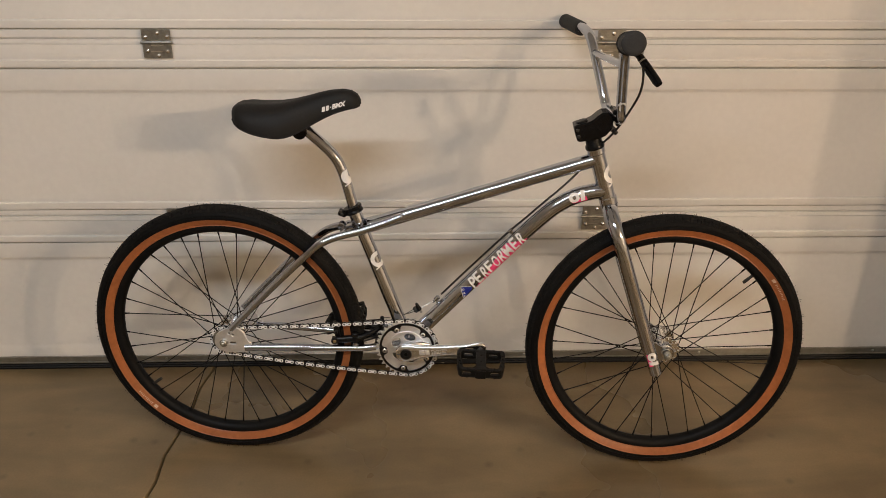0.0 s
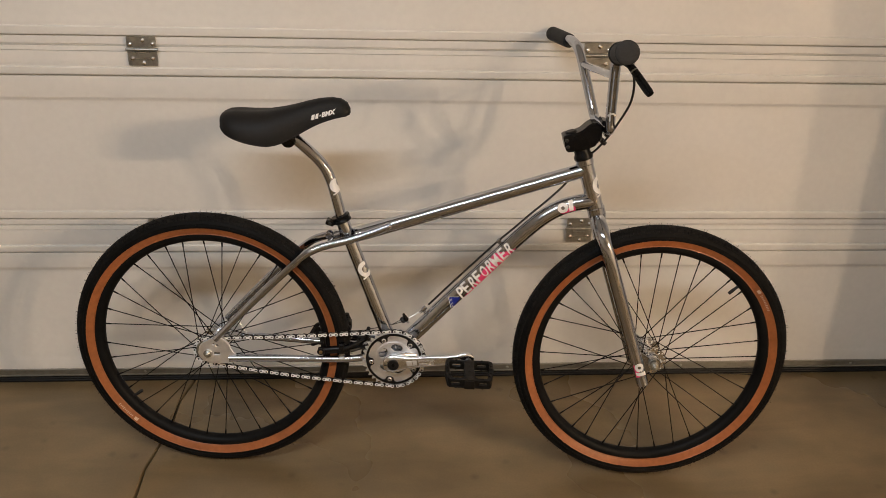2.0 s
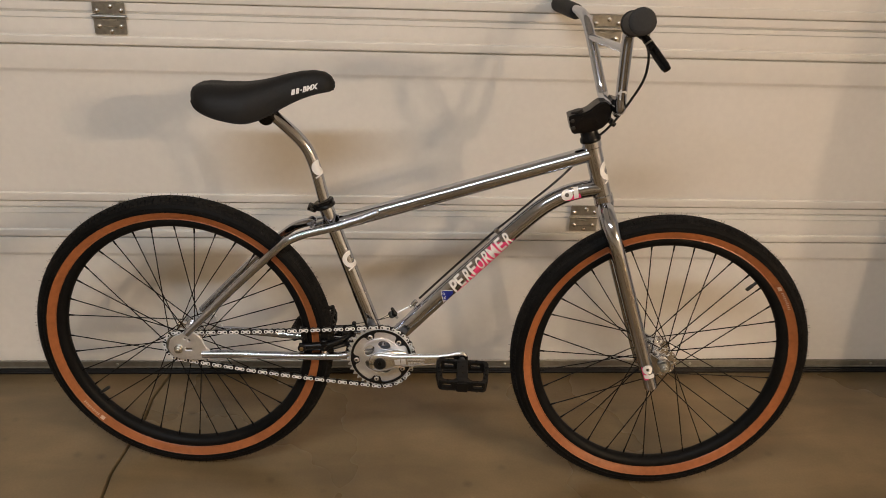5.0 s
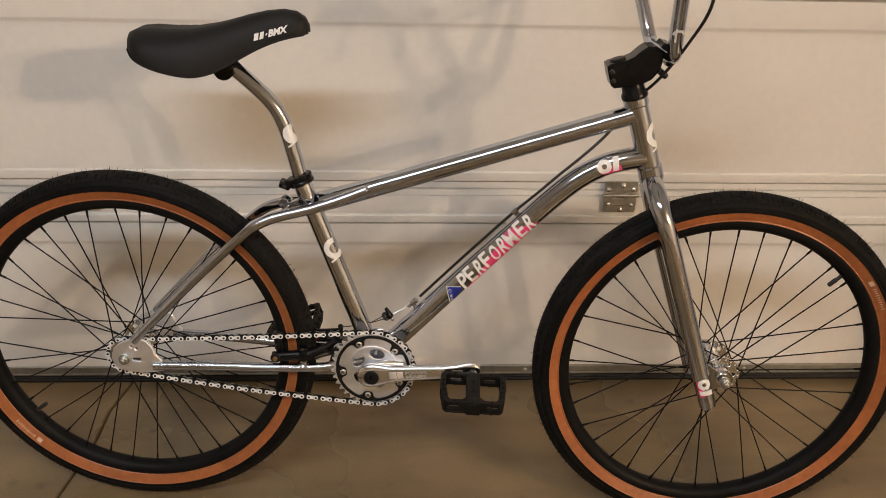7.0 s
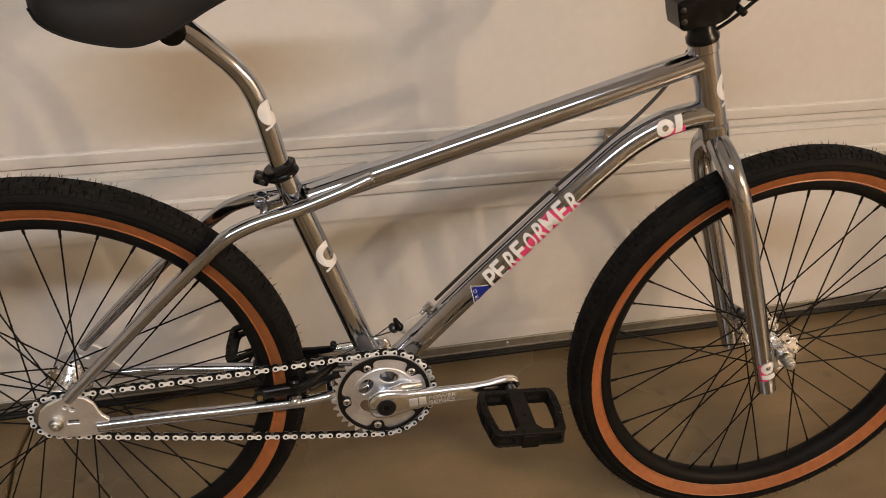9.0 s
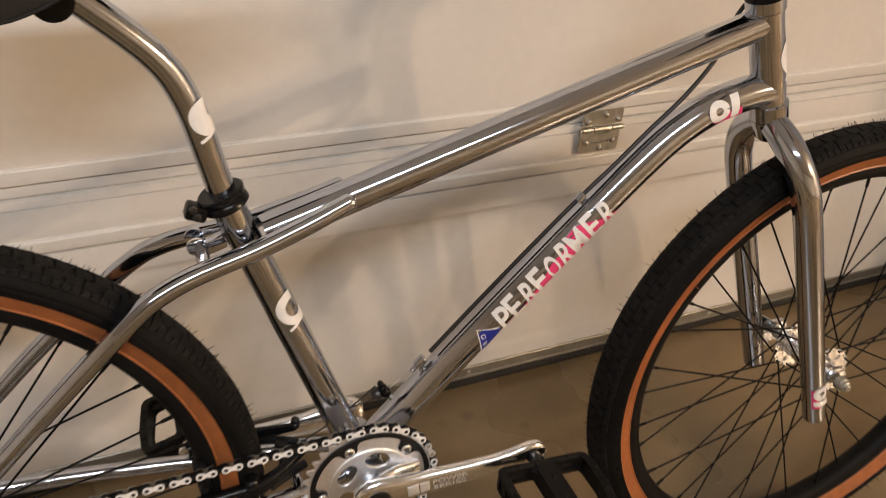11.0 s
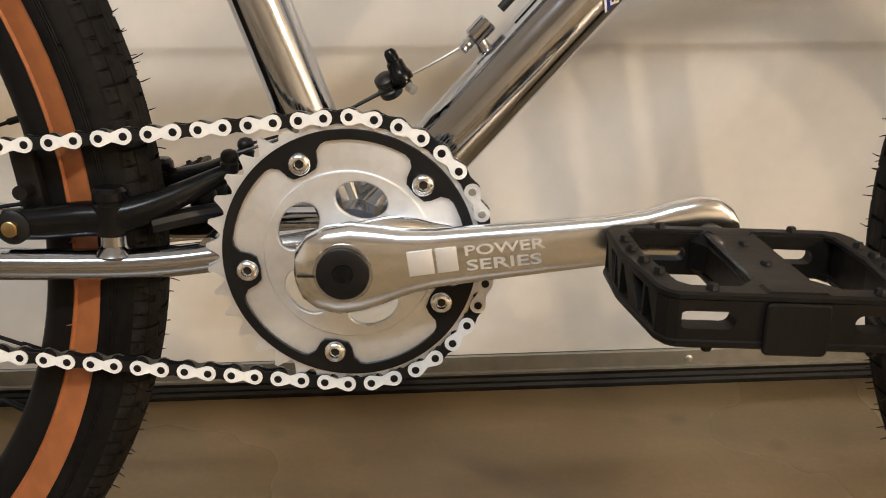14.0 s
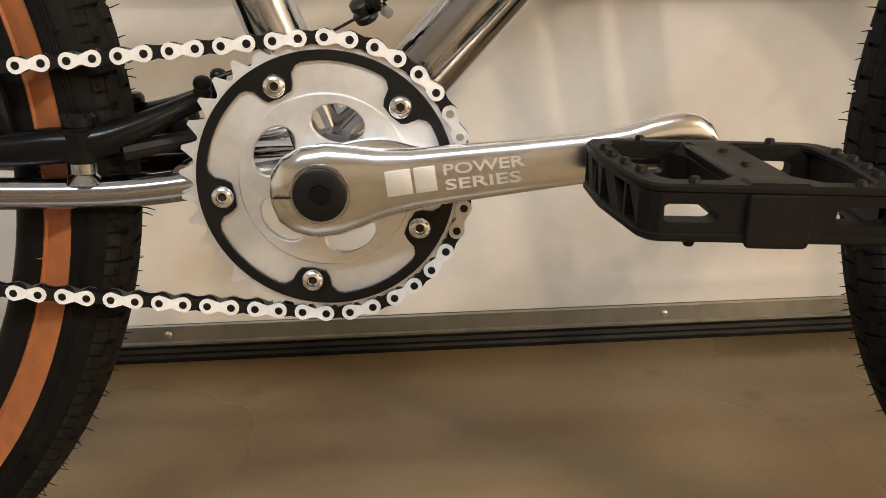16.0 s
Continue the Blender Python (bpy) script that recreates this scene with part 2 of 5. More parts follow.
def plate(bm, outline, thick, to, holes=(), mat=0, bevel=0.0):
    """A flat plate of an outline with holes, in (x, y), thick from 0 to thick in z, carried to its place by to(x, y, z)."""
    tmp = bmesh.new()
    loops = [outline] + list(holes)
    es = []
    for loop in loops:
        vs = [tmp.verts.new((x, y, 0)) for x, y in loop]
        es += [tmp.edges.new((vs[i], vs[(i + 1) % len(vs)])) for i in range(len(vs))]
    res = bmesh.ops.triangle_fill(tmp, use_beauty=True, use_dissolve=False, edges=es)
    faces = [g for g in res["geom"] if isinstance(g, bmesh.types.BMFace)]
    ex = bmesh.ops.extrude_face_region(tmp, geom=faces)
    for v in ex["geom"]:
        if isinstance(v, bmesh.types.BMVert):
            v.co.z += thick
    if bevel:
        sharp = [e for e in tmp.edges if len(e.link_faces) == 2 and e.calc_face_angle(0) > 1.0]
        sharp = [e for e in sharp if abs(e.verts[0].co.z - e.verts[1].co.z) < 1e-6]
        bmesh.ops.bevel(tmp, geom=sharp, offset=bevel, segments=1, affect="EDGES")
    idx = {}
    for v in tmp.verts:
        idx[v] = bm.verts.new(to(*v.co))
    for f in tmp.faces:
        try:
            nf = bm.faces.new([idx[v] for v in f.verts])
            nf.material_index = mat
        except ValueError:
            pass
    tmp.free()


def circle(cx, cy, r, n=24, start=0.0, end=2 * math.pi):
    full = abs(end - start - 2 * math.pi) < 1e-6
    return [(cx + r * math.cos(start + (end - start) * i / (n if full else n - 1)), cy + r * math.sin(start + (end - start) * i / (n if full else n - 1))) for i in range(n)]


def lettering(word, tall, wide, lean=0.0, bold=0.0, step=0.003):
    """A word as flat faces in (x, y), standing on y = 0 from x = 0, fitted to a height and a width, and cut in strips to follow a curve."""
    data = bpy.data.curves.new("word", "FONT")
    data.body, data.offset, data.resolution_u = word, bold, 3
    ob = new("word", data)
    bpy.context.view_layer.update()
    me = bpy.data.meshes.new_from_object(ob.evaluated_get(bpy.context.evaluated_depsgraph_get()))
    bpy.data.objects.remove(ob)
    bpy.data.curves.remove(data)
    bm = bmesh.new()
    bm.from_mesh(me)
    bpy.data.meshes.remove(me)
    x0, x1 = min(v.co.x for v in bm.verts), max(v.co.x for v in bm.verts)
    y0, y1 = min(v.co.y for v in bm.verts), max(v.co.y for v in bm.verts)
    for v in bm.verts:
        y = (v.co.y - y0) / (y1 - y0) * tall
        v.co = ((v.co.x - x0) / (x1 - x0) * wide + lean * y, y, 0)
    y = step
    while y < tall:
        bmesh.ops.bisect_plane(bm, geom=bm.verts[:] + bm.edges[:] + bm.faces[:], plane_co=(0, y, 0), plane_no=(0, 1, 0))
        y += step
    return bm

# ---- the garage: floor, walls, ceiling, door ----


def structure(name, bm, mats, label, category, angle=30):
    ob = part(name, bm, mats, None, "", angle)
    return tagged(ob, label, category, kind="structure")


def build_floor():
    bm = bmesh.new()
    x0, x1, y0, y1 = -3.6, 5.4, -6.0, 2.6
    ys = np.linspace(y0, y1, 90)
    line = []
    for y in ys:
        line.append(-0.583 - 0.125 * (2.237 - y) * (0.9 if y > 1.5 else 0.6) + 0.006 * math.sin(y * 23) + 0.004 * math.sin(y * 61 + 1))
    half = 0.0028
    for side in (-1, 1):
        edge = x0 if side < 0 else x1
        outer = [bm.verts.new((edge, y, 0)) for y in ys]
        lip = [bm.verts.new((x + side * (half + 0.002), y, 0)) for x, y in zip(line, ys)]
        inner = [bm.verts.new((x + side * half * random.uniform(0.5, 1.3), y, -0.003)) for x, y in zip(line, ys)]
        deep = [bm.verts.new((x + side * half * 0.5, y, -0.014)) for x, y in zip(line, ys)]
        for a, b in ((outer, lip), (lip, inner), (inner, deep)):
            for i in range(len(ys) - 1):
                q = (a[i], b[i], b[i + 1], a[i + 1])
                bm.faces.new(q if side < 0 else q[::-1])
    f = structure("floor", bm, M_FLOOR, "brown-grey sealed concrete garage floor with a cracked joint", "floor")
    bm = bmesh.new()
    box(bm, (0.9, -1.7, -0.05), (9.0, 8.6, 0.06))
    part("joint_bed", bm, M_CONDARK, f)


def build_shell():
    def slab(name, c, s, m, label, cat):
        bm = bmesh.new()
        box(bm, c, s)
        structure(name, bm, m, label, cat)
    top = 2.75
    slab("ceiling", (0.9, -1.7, top + 0.06), (9.1, 8.7, 0.12), M_CEIL, "pale plastered garage ceiling", "ceiling")
    slab("wall_west", (-3.66, -1.7, top / 2), (0.12, 8.6, top), M_WALL, "plastered garage side wall", "wall")
    slab("wall_east", (5.46, -1.7, top / 2), (0.12, 8.6, top), M_WALL, "plastered garage side wall", "wall")
    slab("wall_south", (0.9, -6.06, top / 2), (9.24, 0.12, top), M_WALL, "plastered garage back wall", "wall")
    slab("wall_north", (0.9, 2.42, top - 0.15), (9.0, 0.12, 0.3), M_WALL, "plastered lintel above the garage door", "wall")
    # added out of view: keeps the warm bulbs off the door's right end
    slab("wall_light_blocker", (1.75, 1.805, top / 2), (0.12, 0.81, top), M_WALL, "unseen plastered wall piece, added to shade the right end of the garage door", "wall")
    for x, wide in ((-3.1, 1.0), (4.0, 2.8)):
        slab("wall_north_return", (x, 2.36, 1.225), (wide, 0.12, 2.45), M_WALL, "plastered pier beside the garage door", "wall")


JOINTS = [0.488, 0.969, 1.448, 1.930, 2.412]


def section_profile(z_low, z_top, bottom, rise, fall, soft):
    """rise: the step above the joint; fall: the ledge below the next joint; soft: the rounded step below that."""
    y = DOOR_Y
    pts = []
    if bottom:
        pts += [(z_low, 0.004), (z_low + 0.022, 0.004), (z_low + 0.034, 0.0012), (z_low + 0.041, 0.0)]
    else:
        a = z_low + rise
        pts += [(z_low + 0.0048, -0.010), (z_low + 0.0050, -0.0050), (z_low + 0.0102, 0.0), (a - 0.0044, 0.0), (a - 0.0040, -0.007), (a - 0.0006, -0.007), (a, 0.0038), (a + 0.0025, 0.0044), (a + 0.0180, 0.0046), (a + 0.0196, 0.0036), (a + 0.0202, -0.0006), (a + 0.0226, 0.0), (a + 0.0262, 0.0006), (a + 0.034, 0.0)]
    b, c = z_top - fall, z_top - soft
    pts += [(c - 0.016, 0.0), (c - 0.0065, 0.0003), (c - 0.003, 0.0011), (c + 0.0005, 0.0026), (c + 0.0035, 0.0040), (c + 0.0065, 0.0047), (b - 0.0056, 0.0036), (b - 0.0052, -0.006), (b - 0.0008, -0.006), (b, 0.0064), (b + 0.002, 0.0070), (b + 0.0158, 0.0072), (b + 0.0174, 0.0062), (b + 0.0180, 0.0014), (b + 0.0202, 0.0022), (b + 0.0250, 0.0034), (b + 0.036, 0.0028), (z_top - 0.0078, 0.0024), (z_top - 0.0075, -0.002), (z_top - 0.0066, -0.002), (z_top - 0.0062, 0.0014), (z_top + 0.0042, 0.0008), (z_top + 0.0044, -0.010)]
    return [(y - p, z) for z, p in pts]


def build_door():
    bm = bmesh.new()
    box(bm, (0, DOOR_Y + 0.036, 1.21), (5.2, 0.03, 2.42))
    door = structure("garage_door", bm, M_DOOR, "cream-painted sectional garage door, shut, with galvanised hinges", "garage door")
    lows = [0.045] + JOINTS[:-1]
    x0, x1 = -2.6, 1.69
    for i, (lo, hi) in enumerate(zip(lows, JOINTS)):
        bm = bmesh.new()
        prof = section_profile(lo, hi, i == 0, 0.0325 if i == 2 else 0.0275, 0.069 if i == 0 else 0.0645, 0.122 if i == 0 else 0.128)
        prof = [(DOOR_Y + 0.02, prof[0][1])] + prof + [(DOOR_Y + 0.02, prof[-1][1])]
        xs = np.linspace(x0, x1, 40)
        cols = []
        for x in xs:
            wob = 0.0006 * math.sin(x * 2.1 + i) + 0.0004 * math.sin(x * 5.3 + 2 * i)
            cols.append([bm.verts.new((x, yy + wob, zz)) for yy, zz in prof])
        for a, b in zip(cols, cols[1:]):
            for j in range(len(prof) - 1):
                bm.faces.new((a[j], b[j], b[j + 1], a[j + 1]))
        part("panel", bm, M_DOOR, door, angle=25)
    # retainer strip and rubber seal
    bm = bmesh.new()
    prof = [(-0.004, 0.0445), (0.005, 0.0445), (0.0065, 0.0430), (0.0065, 0.0262), (0.0090, 0.0250), (0.0090, 0.0225), (-0.004, 0.0225)]
    a = [bm.verts.new((x0, DOOR_Y - p, z)) for p, z in prof]
    b = [bm.verts.new((x1, DOOR_Y - p, z)) for p, z in prof]
    for j in range(len(prof)):
        k = (j + 1) % len(prof)
        bm.faces.new((a[j], b[j], b[k], a[k]))
    bm.faces.new(a), bm.faces.new(b[::-1])
    strip = part("retainer_strip", bm, M_STRIP, door, "dull grey aluminium strip along the door foot")
    bm = bmesh.new()
    prof = [(-0.012, 0.0225), (0.0040, 0.0225), (0.0056, 0.0195), (0.0040, 0.0160), (0.0062, 0.0125), (0.0045, 0.0090), (0.0066, 0.0060), (0.0050, 0.0005), (-0.012, 0.0005)]
    a = [bm.verts.new((x0, DOOR_Y - p, z)) for p, z in prof]
    b = [bm.verts.new((x1, DOOR_Y - p, z)) for p, z in prof]
    for j in range(len(prof)):
        k = (j + 1) % len(prof)
        bm.faces.new((a[j], b[j], b[k], a[k]))
    bm.faces.new(a), bm.faces.new(b[::-1])
    part("rubber_seal", bm, M_SEAL, door, "black rubber weather seal")
    # screws in the strip
    for x in (-1.25, -0.72, -0.195, 0.333, 0.86, 1.39):
        bm = bmesh.new()
        turned(bm, (x, DOOR_Y - 0.0065, 0.0335), (0, -1, 0), [(0, 0.0042), (0.001, 0.0042), (0.0022, 0.003), (0.0026, 0.001)], 12)
        part("screw", bm, M_GALV, strip)
    # hinges
    xc = [-0.622, 0.505, -1.75, 1.63]
    for x in xc:
        for zj in JOINTS[:4]:
            make_hinge(door, x, zj)


def make_hinge(door, x, zj):
    y = DOOR_Y - 0.0085
    w = 0.0705
    upper = [(-w / 2, 0.006), (w / 2, 0.006), (w / 2, 0.028), (w / 2 - 0.001, 0.031), (-w / 2 + 0.001, 0.031), (-w / 2, 0.028)]
    lower = [(-w / 2 + 0.001, -0.040), (w / 2 - 0.001, -0.040), (w / 2, -0.037), (w / 2, -0.006), (0.016, -0.006), (0.016, -0.010), (-0.016, -0.010), (-0.016, -0.006), (-w / 2, -0.006), (-w / 2, -0.037)]
    slot = [(-0.017, -0.0245), (0.017, -0.0245), (0.017, -0.0215), (-0.017, -0.0215)]
    to = lambda a, b, c: Vector((x + a, y - c, zj + b))
    bm = bmesh.new()
    plate(bm, upper, 0.0022, to)
    plate(bm, lower, 0.0022, to, holes=[slot])
    ob = part("hinge", bm, M_GALV, door, "galvanised steel door hinge", 20)
    bm = bmesh.new()
    for a, b, off in ((-w / 2 - 0.001, -0.017, 0.0), (-0.0155, 0.0155, 0.0), (0.017, w / 2 + 0.001, 0.0)):
        turned(bm, (x + a, y - 0.004, zj), (1, 0, 0), [(0, 0.0044), (b - a, 0.0044)], 14)
    turned(bm, (x - w / 2 - 0.004, y - 0.004, zj), (1, 0, 0), [(0, 0.0030), (w + 0.008, 0.0030)], 10)
    part("knuckle", bm, M_GALV, ob)
    for a, b in ((-0.026, 0.012), (0.004, 0.022), (0.027, 0.013), (-0.024, -0.0225), (0.024, -0.0225), (0.002, -0.034)):
        bm = bmesh.new()
        turned(bm, (x + a, y - 0.0022, zj + b), (0, -1, 0), [(0, 0.0056), (0.0012, 0.0054), (0.0014, 0.0042), (0.0042, 0.0040), (0.0048, 0.0030)], 6)
        part("screw", bm, M_ZINC, ob)

# ---- the bicycle ----
# bicycle space: u forward from the rear axle, v up in the plane of the wheels, w to the drive side
WHEEL_R = 0.333
BASE_U = 0.53
bike = new("bicycle")
_psi, _lean = radians(-4.5), radians(5.65)
_U = Vector((math.cos(_psi), math.sin(_psi), 0))
_N = Vector((math.sin(_psi) * math.cos(_lean), -math.cos(_psi) * math.cos(_lean), math.sin(_lean)))
_V = _N.cross(_U)
_base = Vector((-0.4482, 1.9042, 0.3320)) + _U * BASE_U - _V * WHEEL_R
bike.matrix_basis = pose(*_base, -5.65, 0, -4.5)
tagged(bike, "chrome freestyle bicycle with gum-wall tyres leaning on the garage door", "bicycle")


def P(u, v, w=0.0):
    return Vector((u - BASE_U, -w, v + WHEEL_R))


def Q(p):
    return P(*p)


def tube(name, pts, r, mat, parent=bike, label="", seg=24, k=6, caps=True, flat=(1, 1)):
    bm = bmesh.new()
    sweep(bm, [Q(p) for p in pts], r, seg, k, caps, flat)
    return part(name, bm, mat, parent, label)


RING_C = (0.4414, -0.0107)
HEAD_TOP, HEAD_BOT = (0.8625, 0.486), (0.9035, 0.356)

# frame
frame_ob = tube("frame", [(0.349, 0.2855, 0), (0.868, 0.4605, 0)], 0.0168, M_CHROME, label="chrome-plated steel top tube of the frame")
tube("down_tube", [(0.452, 0.0, 0), (0.496, 0.0465, 0), (0.560, 0.1165, 0), (0.625, 0.1865, 0), (0.690, 0.2555, 0), (0.745, 0.312, 0), (0.785, 0.3475, 0), (0.825, 0.371, 0), (0.862, 0.3825, 0), (0.890, 0.387, 0)], 0.0188, M_CHROME, frame_ob, k=8)
tube("seat_tube", [(0.4375, -0.005, 0), (0.3125, 0.326, 0)], [0.0165, 0.0158], M_CHROME, frame_ob)
d = Vector((HEAD_BOT[0] - HEAD_TOP[0], 0, HEAD_BOT[1] - HEAD_TOP[1])).normalized()
bm = bmesh.new()
turned(bm, P(*HEAD_TOP), d, [(0, 0.0165), (0, 0.0205), (0.012, 0.0205), (0.014, 0.0185), (0.118, 0.0185), (0.120, 0.0208), (0.1363, 0.0208), (0.1363, 0.017)], 36)
part("head_tube", bm, M_CHROME, frame_ob)
bm = bmesh.new()
turned(bm, P(RING_C[0], RING_C[1], -0.036), (0, -1, 0), [(0, 0.019), (0, 0.0225), (0.072, 0.0225), (0.072, 0.019)], 36)
part("bottom_bracket_shell", bm, M_CHROME, frame_ob)
for s in (1, -1):
    tube("chain_stay", [(0.050, -0.015, 0.061 * s), (0.14, -0.0140, 0.0560 * s), (0.23, -0.0160, 0.0495 * s), (0.31, -0.0180, 0.0420 * s), (0.345, -0.0170, 0.0385 * s), (0.375, -0.0140, 0.0345 * s), (0.405, -0.0115, 0.028 * s), (0.432, -0.010, 0.022 * s)], [0.0088, 0.0088, 0.0086, 0.0086, 0.0086, 0.0086, 0.0086, 0.0085], M_CHROME, frame_ob)
    tube("seat_stay", [(0.018, 0.033, 0.0615 * s), (0.075, 0.094, 0.0610 * s), (0.131, 0.153, 0.0590 * s), (0.190, 0.211, 0.0535 * s), (0.231, 0.2475, 0.047 * s), (0.255, 0.2615, 0.0425 * s), (0.285, 0.2715, 0.0370 * s), (0.336, 0.2835, 0.0290 * s), (0.386, 0.3005, 0.0230 * s), (0.425, 0.3160, 0.0178 * s)], [0.0078, 0.0086, 0.0092, 0.0095, 0.0096, 0.0096, 0.0096, 0.0095, 0.0095, 0.0090], M_CHROME, frame_ob, seg=20)
    bm = bmesh.new()
    turned(bm, P(0.4245, 0.3158, 0.0178 * s), P(0.435, 0.3200, 0.0164 * s) - P(0.4245, 0.3158, 0.0178 * s), [(0, 0.0090), (0.002, 0.0088), (0.0045, 0.0072), (0.0062, 0.0045), (0.0068, 0.001)], 18)
    part("stay_cap", bm, M_CHROME, frame_ob)
    # dropout plate
    out = [(-0.022, 0.008), (-0.019, 0.017), (-0.010, 0.026), (0.008, 0.035), (0.022, 0.041), (0.040, 0.034), (0.050, 0.024), (0.054, 0.012), (0.059, 0.003), (0.066, -0.003), (0.067, -0.024), (0.044, -0.0285), (0.020, -0.029), (0.004, -0.028), (-0.010, -0.024), (-0.020, -0.014), (-0.024, -0.003)]
    holes = [circle(0.022, 0.018, 0.0035, 10), circle(0.013, 0.022, 0.003, 10), [(0.013, -0.006), (0.028, -0.006), (0.028, 0.0), (0.013, 0.0)]]
    bm = bmesh.new()
    w0 = 0.0575 if s > 0 else -0.0635
    plate(bm, out, 0.006, lambda a, b, c, w0=w0: P(a, b, w0 + c), holes=holes, bevel=0.0008)
    part("dropout", bm, M_SATIN, frame_ob, angle=25)
# bridges between the stays
bm = bmesh.new()
sweep(bm, [P(0.289, 0.2755, -0.033), P(0.289, 0.2755, 0.033)], 0.0065, 16, 1)
for w in (-0.010, 0.010):
    turned(bm, P(0.2845, 0.2840, w - 0.002), (0, -1, 0), [(0, 0.0040), (0.0005, 0.0085), (0.0035, 0.0085), (0.004, 0.0040)], 16)
box(bm, P(0.300, 0.2795, 0.0), (0.024, 0.012, 0.014), Matrix.Rotation(radians(-20), 3, "Y"), 0.002)
part("stay_bridge", bm, M_CHROME, frame_ob, "chrome bridge with guide discs behind the seat tube")
tube("stay_bridge", [(0.366, -0.0095, -0.040), (0.366, -0.0095, 0.040)], 0.006, M_CHROME, frame_ob)
# cable fittings on the down tube
bm = bmesh.new()
turned(bm, P(0.5130, 0.092, 0), P(0.5075, 0.102, 0) - P(0.5130, 0.092, 0), [(0, 0.004), (0.004, 0.0034), (0.009, 0.0034)], 14)
dd = (P(0.5265, 0.1185, 0) - P(0.510, 0.1005, 0))
turned(bm, P(0.5055, 0.0980, 0), dd, [(0, 0.0045), (0.001, 0.0056), (0.012, 0.0056), (0.013, 0.0048)], 18)
turned(bm, P(0.5000, 0.0920, 0), dd, [(0, 0.0028), (0.0015, 0.0034), (0.003, 0.0028), (0.0045, 0.0034), (0.006, 0.0028), (0.0075, 0.0034), (0.009, 0.003)], 12)
part("cable_stop", bm, M_CHROME, frame_ob, "chrome cable stop with a threaded adjuster")
bm = bmesh.new()
turned(bm, P(0.6765, 0.2795, 0.002), dd, [(0, 0.0035), (0, 0.0048), (0.010, 0.0048), (0.010, 0.0035)], 16)
box(bm, P(0.683, 0.2790, 0.001), (0.008, 0.004, 0.008), Matrix.Rotation(radians(-47), 3, "Y"))
part("cable_guide", bm, M_CHROME, frame_ob)

# fork
fork_ob = None
for s in (1, -1):
    bm = bmesh.new()
    sweep(bm, [Q(p) for p in [(0.904, 0.350, 0.008 * s), (0.9075, 0.339, 0.026 * s), (0.913, 0.322, 0.0440 * s), (0.9205, 0.300, 0.0560 * s), (0.930, 0.272, 0.0615 * s), (0.950, 0.214, 0.0625 * s), (0.990, 0.098, 0.0625 * s), (1.0405, -0.0485, 0.0625 * s)]], [0.0155, 0.0165, 0.0168, 0.0165, 0.0162, 0.016, 0.0155, 0.0145], 26, 8)
    leg = part("fork_leg" if fork_ob else "fork", bm, M_CHROME, fork_ob or bike, "" if fork_ob else "chrome fork leg with a white and pink sticker")
    fork_ob = fork_ob or leg
    bm = bmesh.new()
    w0 = 0.055 * s - (0.006 if s < 0 else 0)
    out = [(1.010, 0.040), (1.020, 0.038), (1.052, 0.018)] + circle(1.0628, 0.003, 0.0165, 14, radians(70), radians(-110)) + [(1.048, -0.020), (1.036, -0.036), (1.022, -0.030)]
    plate(bm, out, 0.006, lambda a, b, c, w0=w0: P(a, b, w0 + c - 0.003), bevel=0.0008)
    part("dropout", bm, M_CHROME, fork_ob, angle=25)
bm = bmesh.new()
turned(bm, P(0.9035, 0.356), d, [(0, 0.0175), (0.001, 0.0205), (0.006, 0.0205), (0.010, 0.0185), (0.022, 0.0172), (0.027, 0.013)], 32)
part("crown_race", bm, M_CHROME, fork_ob)

# seat post and saddle
tube("seat_post", [(0.324, 0.295, 0), (0.3125, 0.330, 0), (0.2985, 0.385, 0), (0.2905, 0.413, 0), (0.2785, 0.441, 0), (0.2635, 0.4615, 0), (0.2430, 0.4815, 0), (0.2150, 0.5060, 0), (0.203, 0.516, 0)], 0.0127, M_CHROME, label="bent chrome layback seat post", k=8)
clamp_ax = (P(0.3095, 0.334) - P(0.3145, 0.321)).normalized()
bm = bmesh.new()
turned(bm, P(0.3155, 0.3175), clamp_ax, [(0, 0.0165), (0, 0.0205), (0.0015, 0.0222), (0.006, 0.0215), (0.008, 0.0198), (0.010, 0.0215), (0.0145, 0.0222), (0.016, 0.0205), (0.016, 0.0135)], 30)
box(bm, P(0.2875, 0.3165, 0.004), (0.020, 0.016, 0.015), Matrix.Rotation(radians(20), 3, "Y"), 0.003)
clamp_ob = part("seat_clamp", bm, M_GLOSSBLK, bike, "black double-bolt seat clamp")
for o in (0.004, 0.012):
    bm = bmesh.new()
    c = P(0.2885, 0.3125) + clamp_ax * (o - 0.001)
    turned(bm, c + Vector((0, -0.013, 0)), (0, -1, 0), [(0, 0.0038), (0.0025, 0.0038), (0.003, 0.003)], 12)
    part("clamp_bolt", bm, M_DARK, clamp_ob)


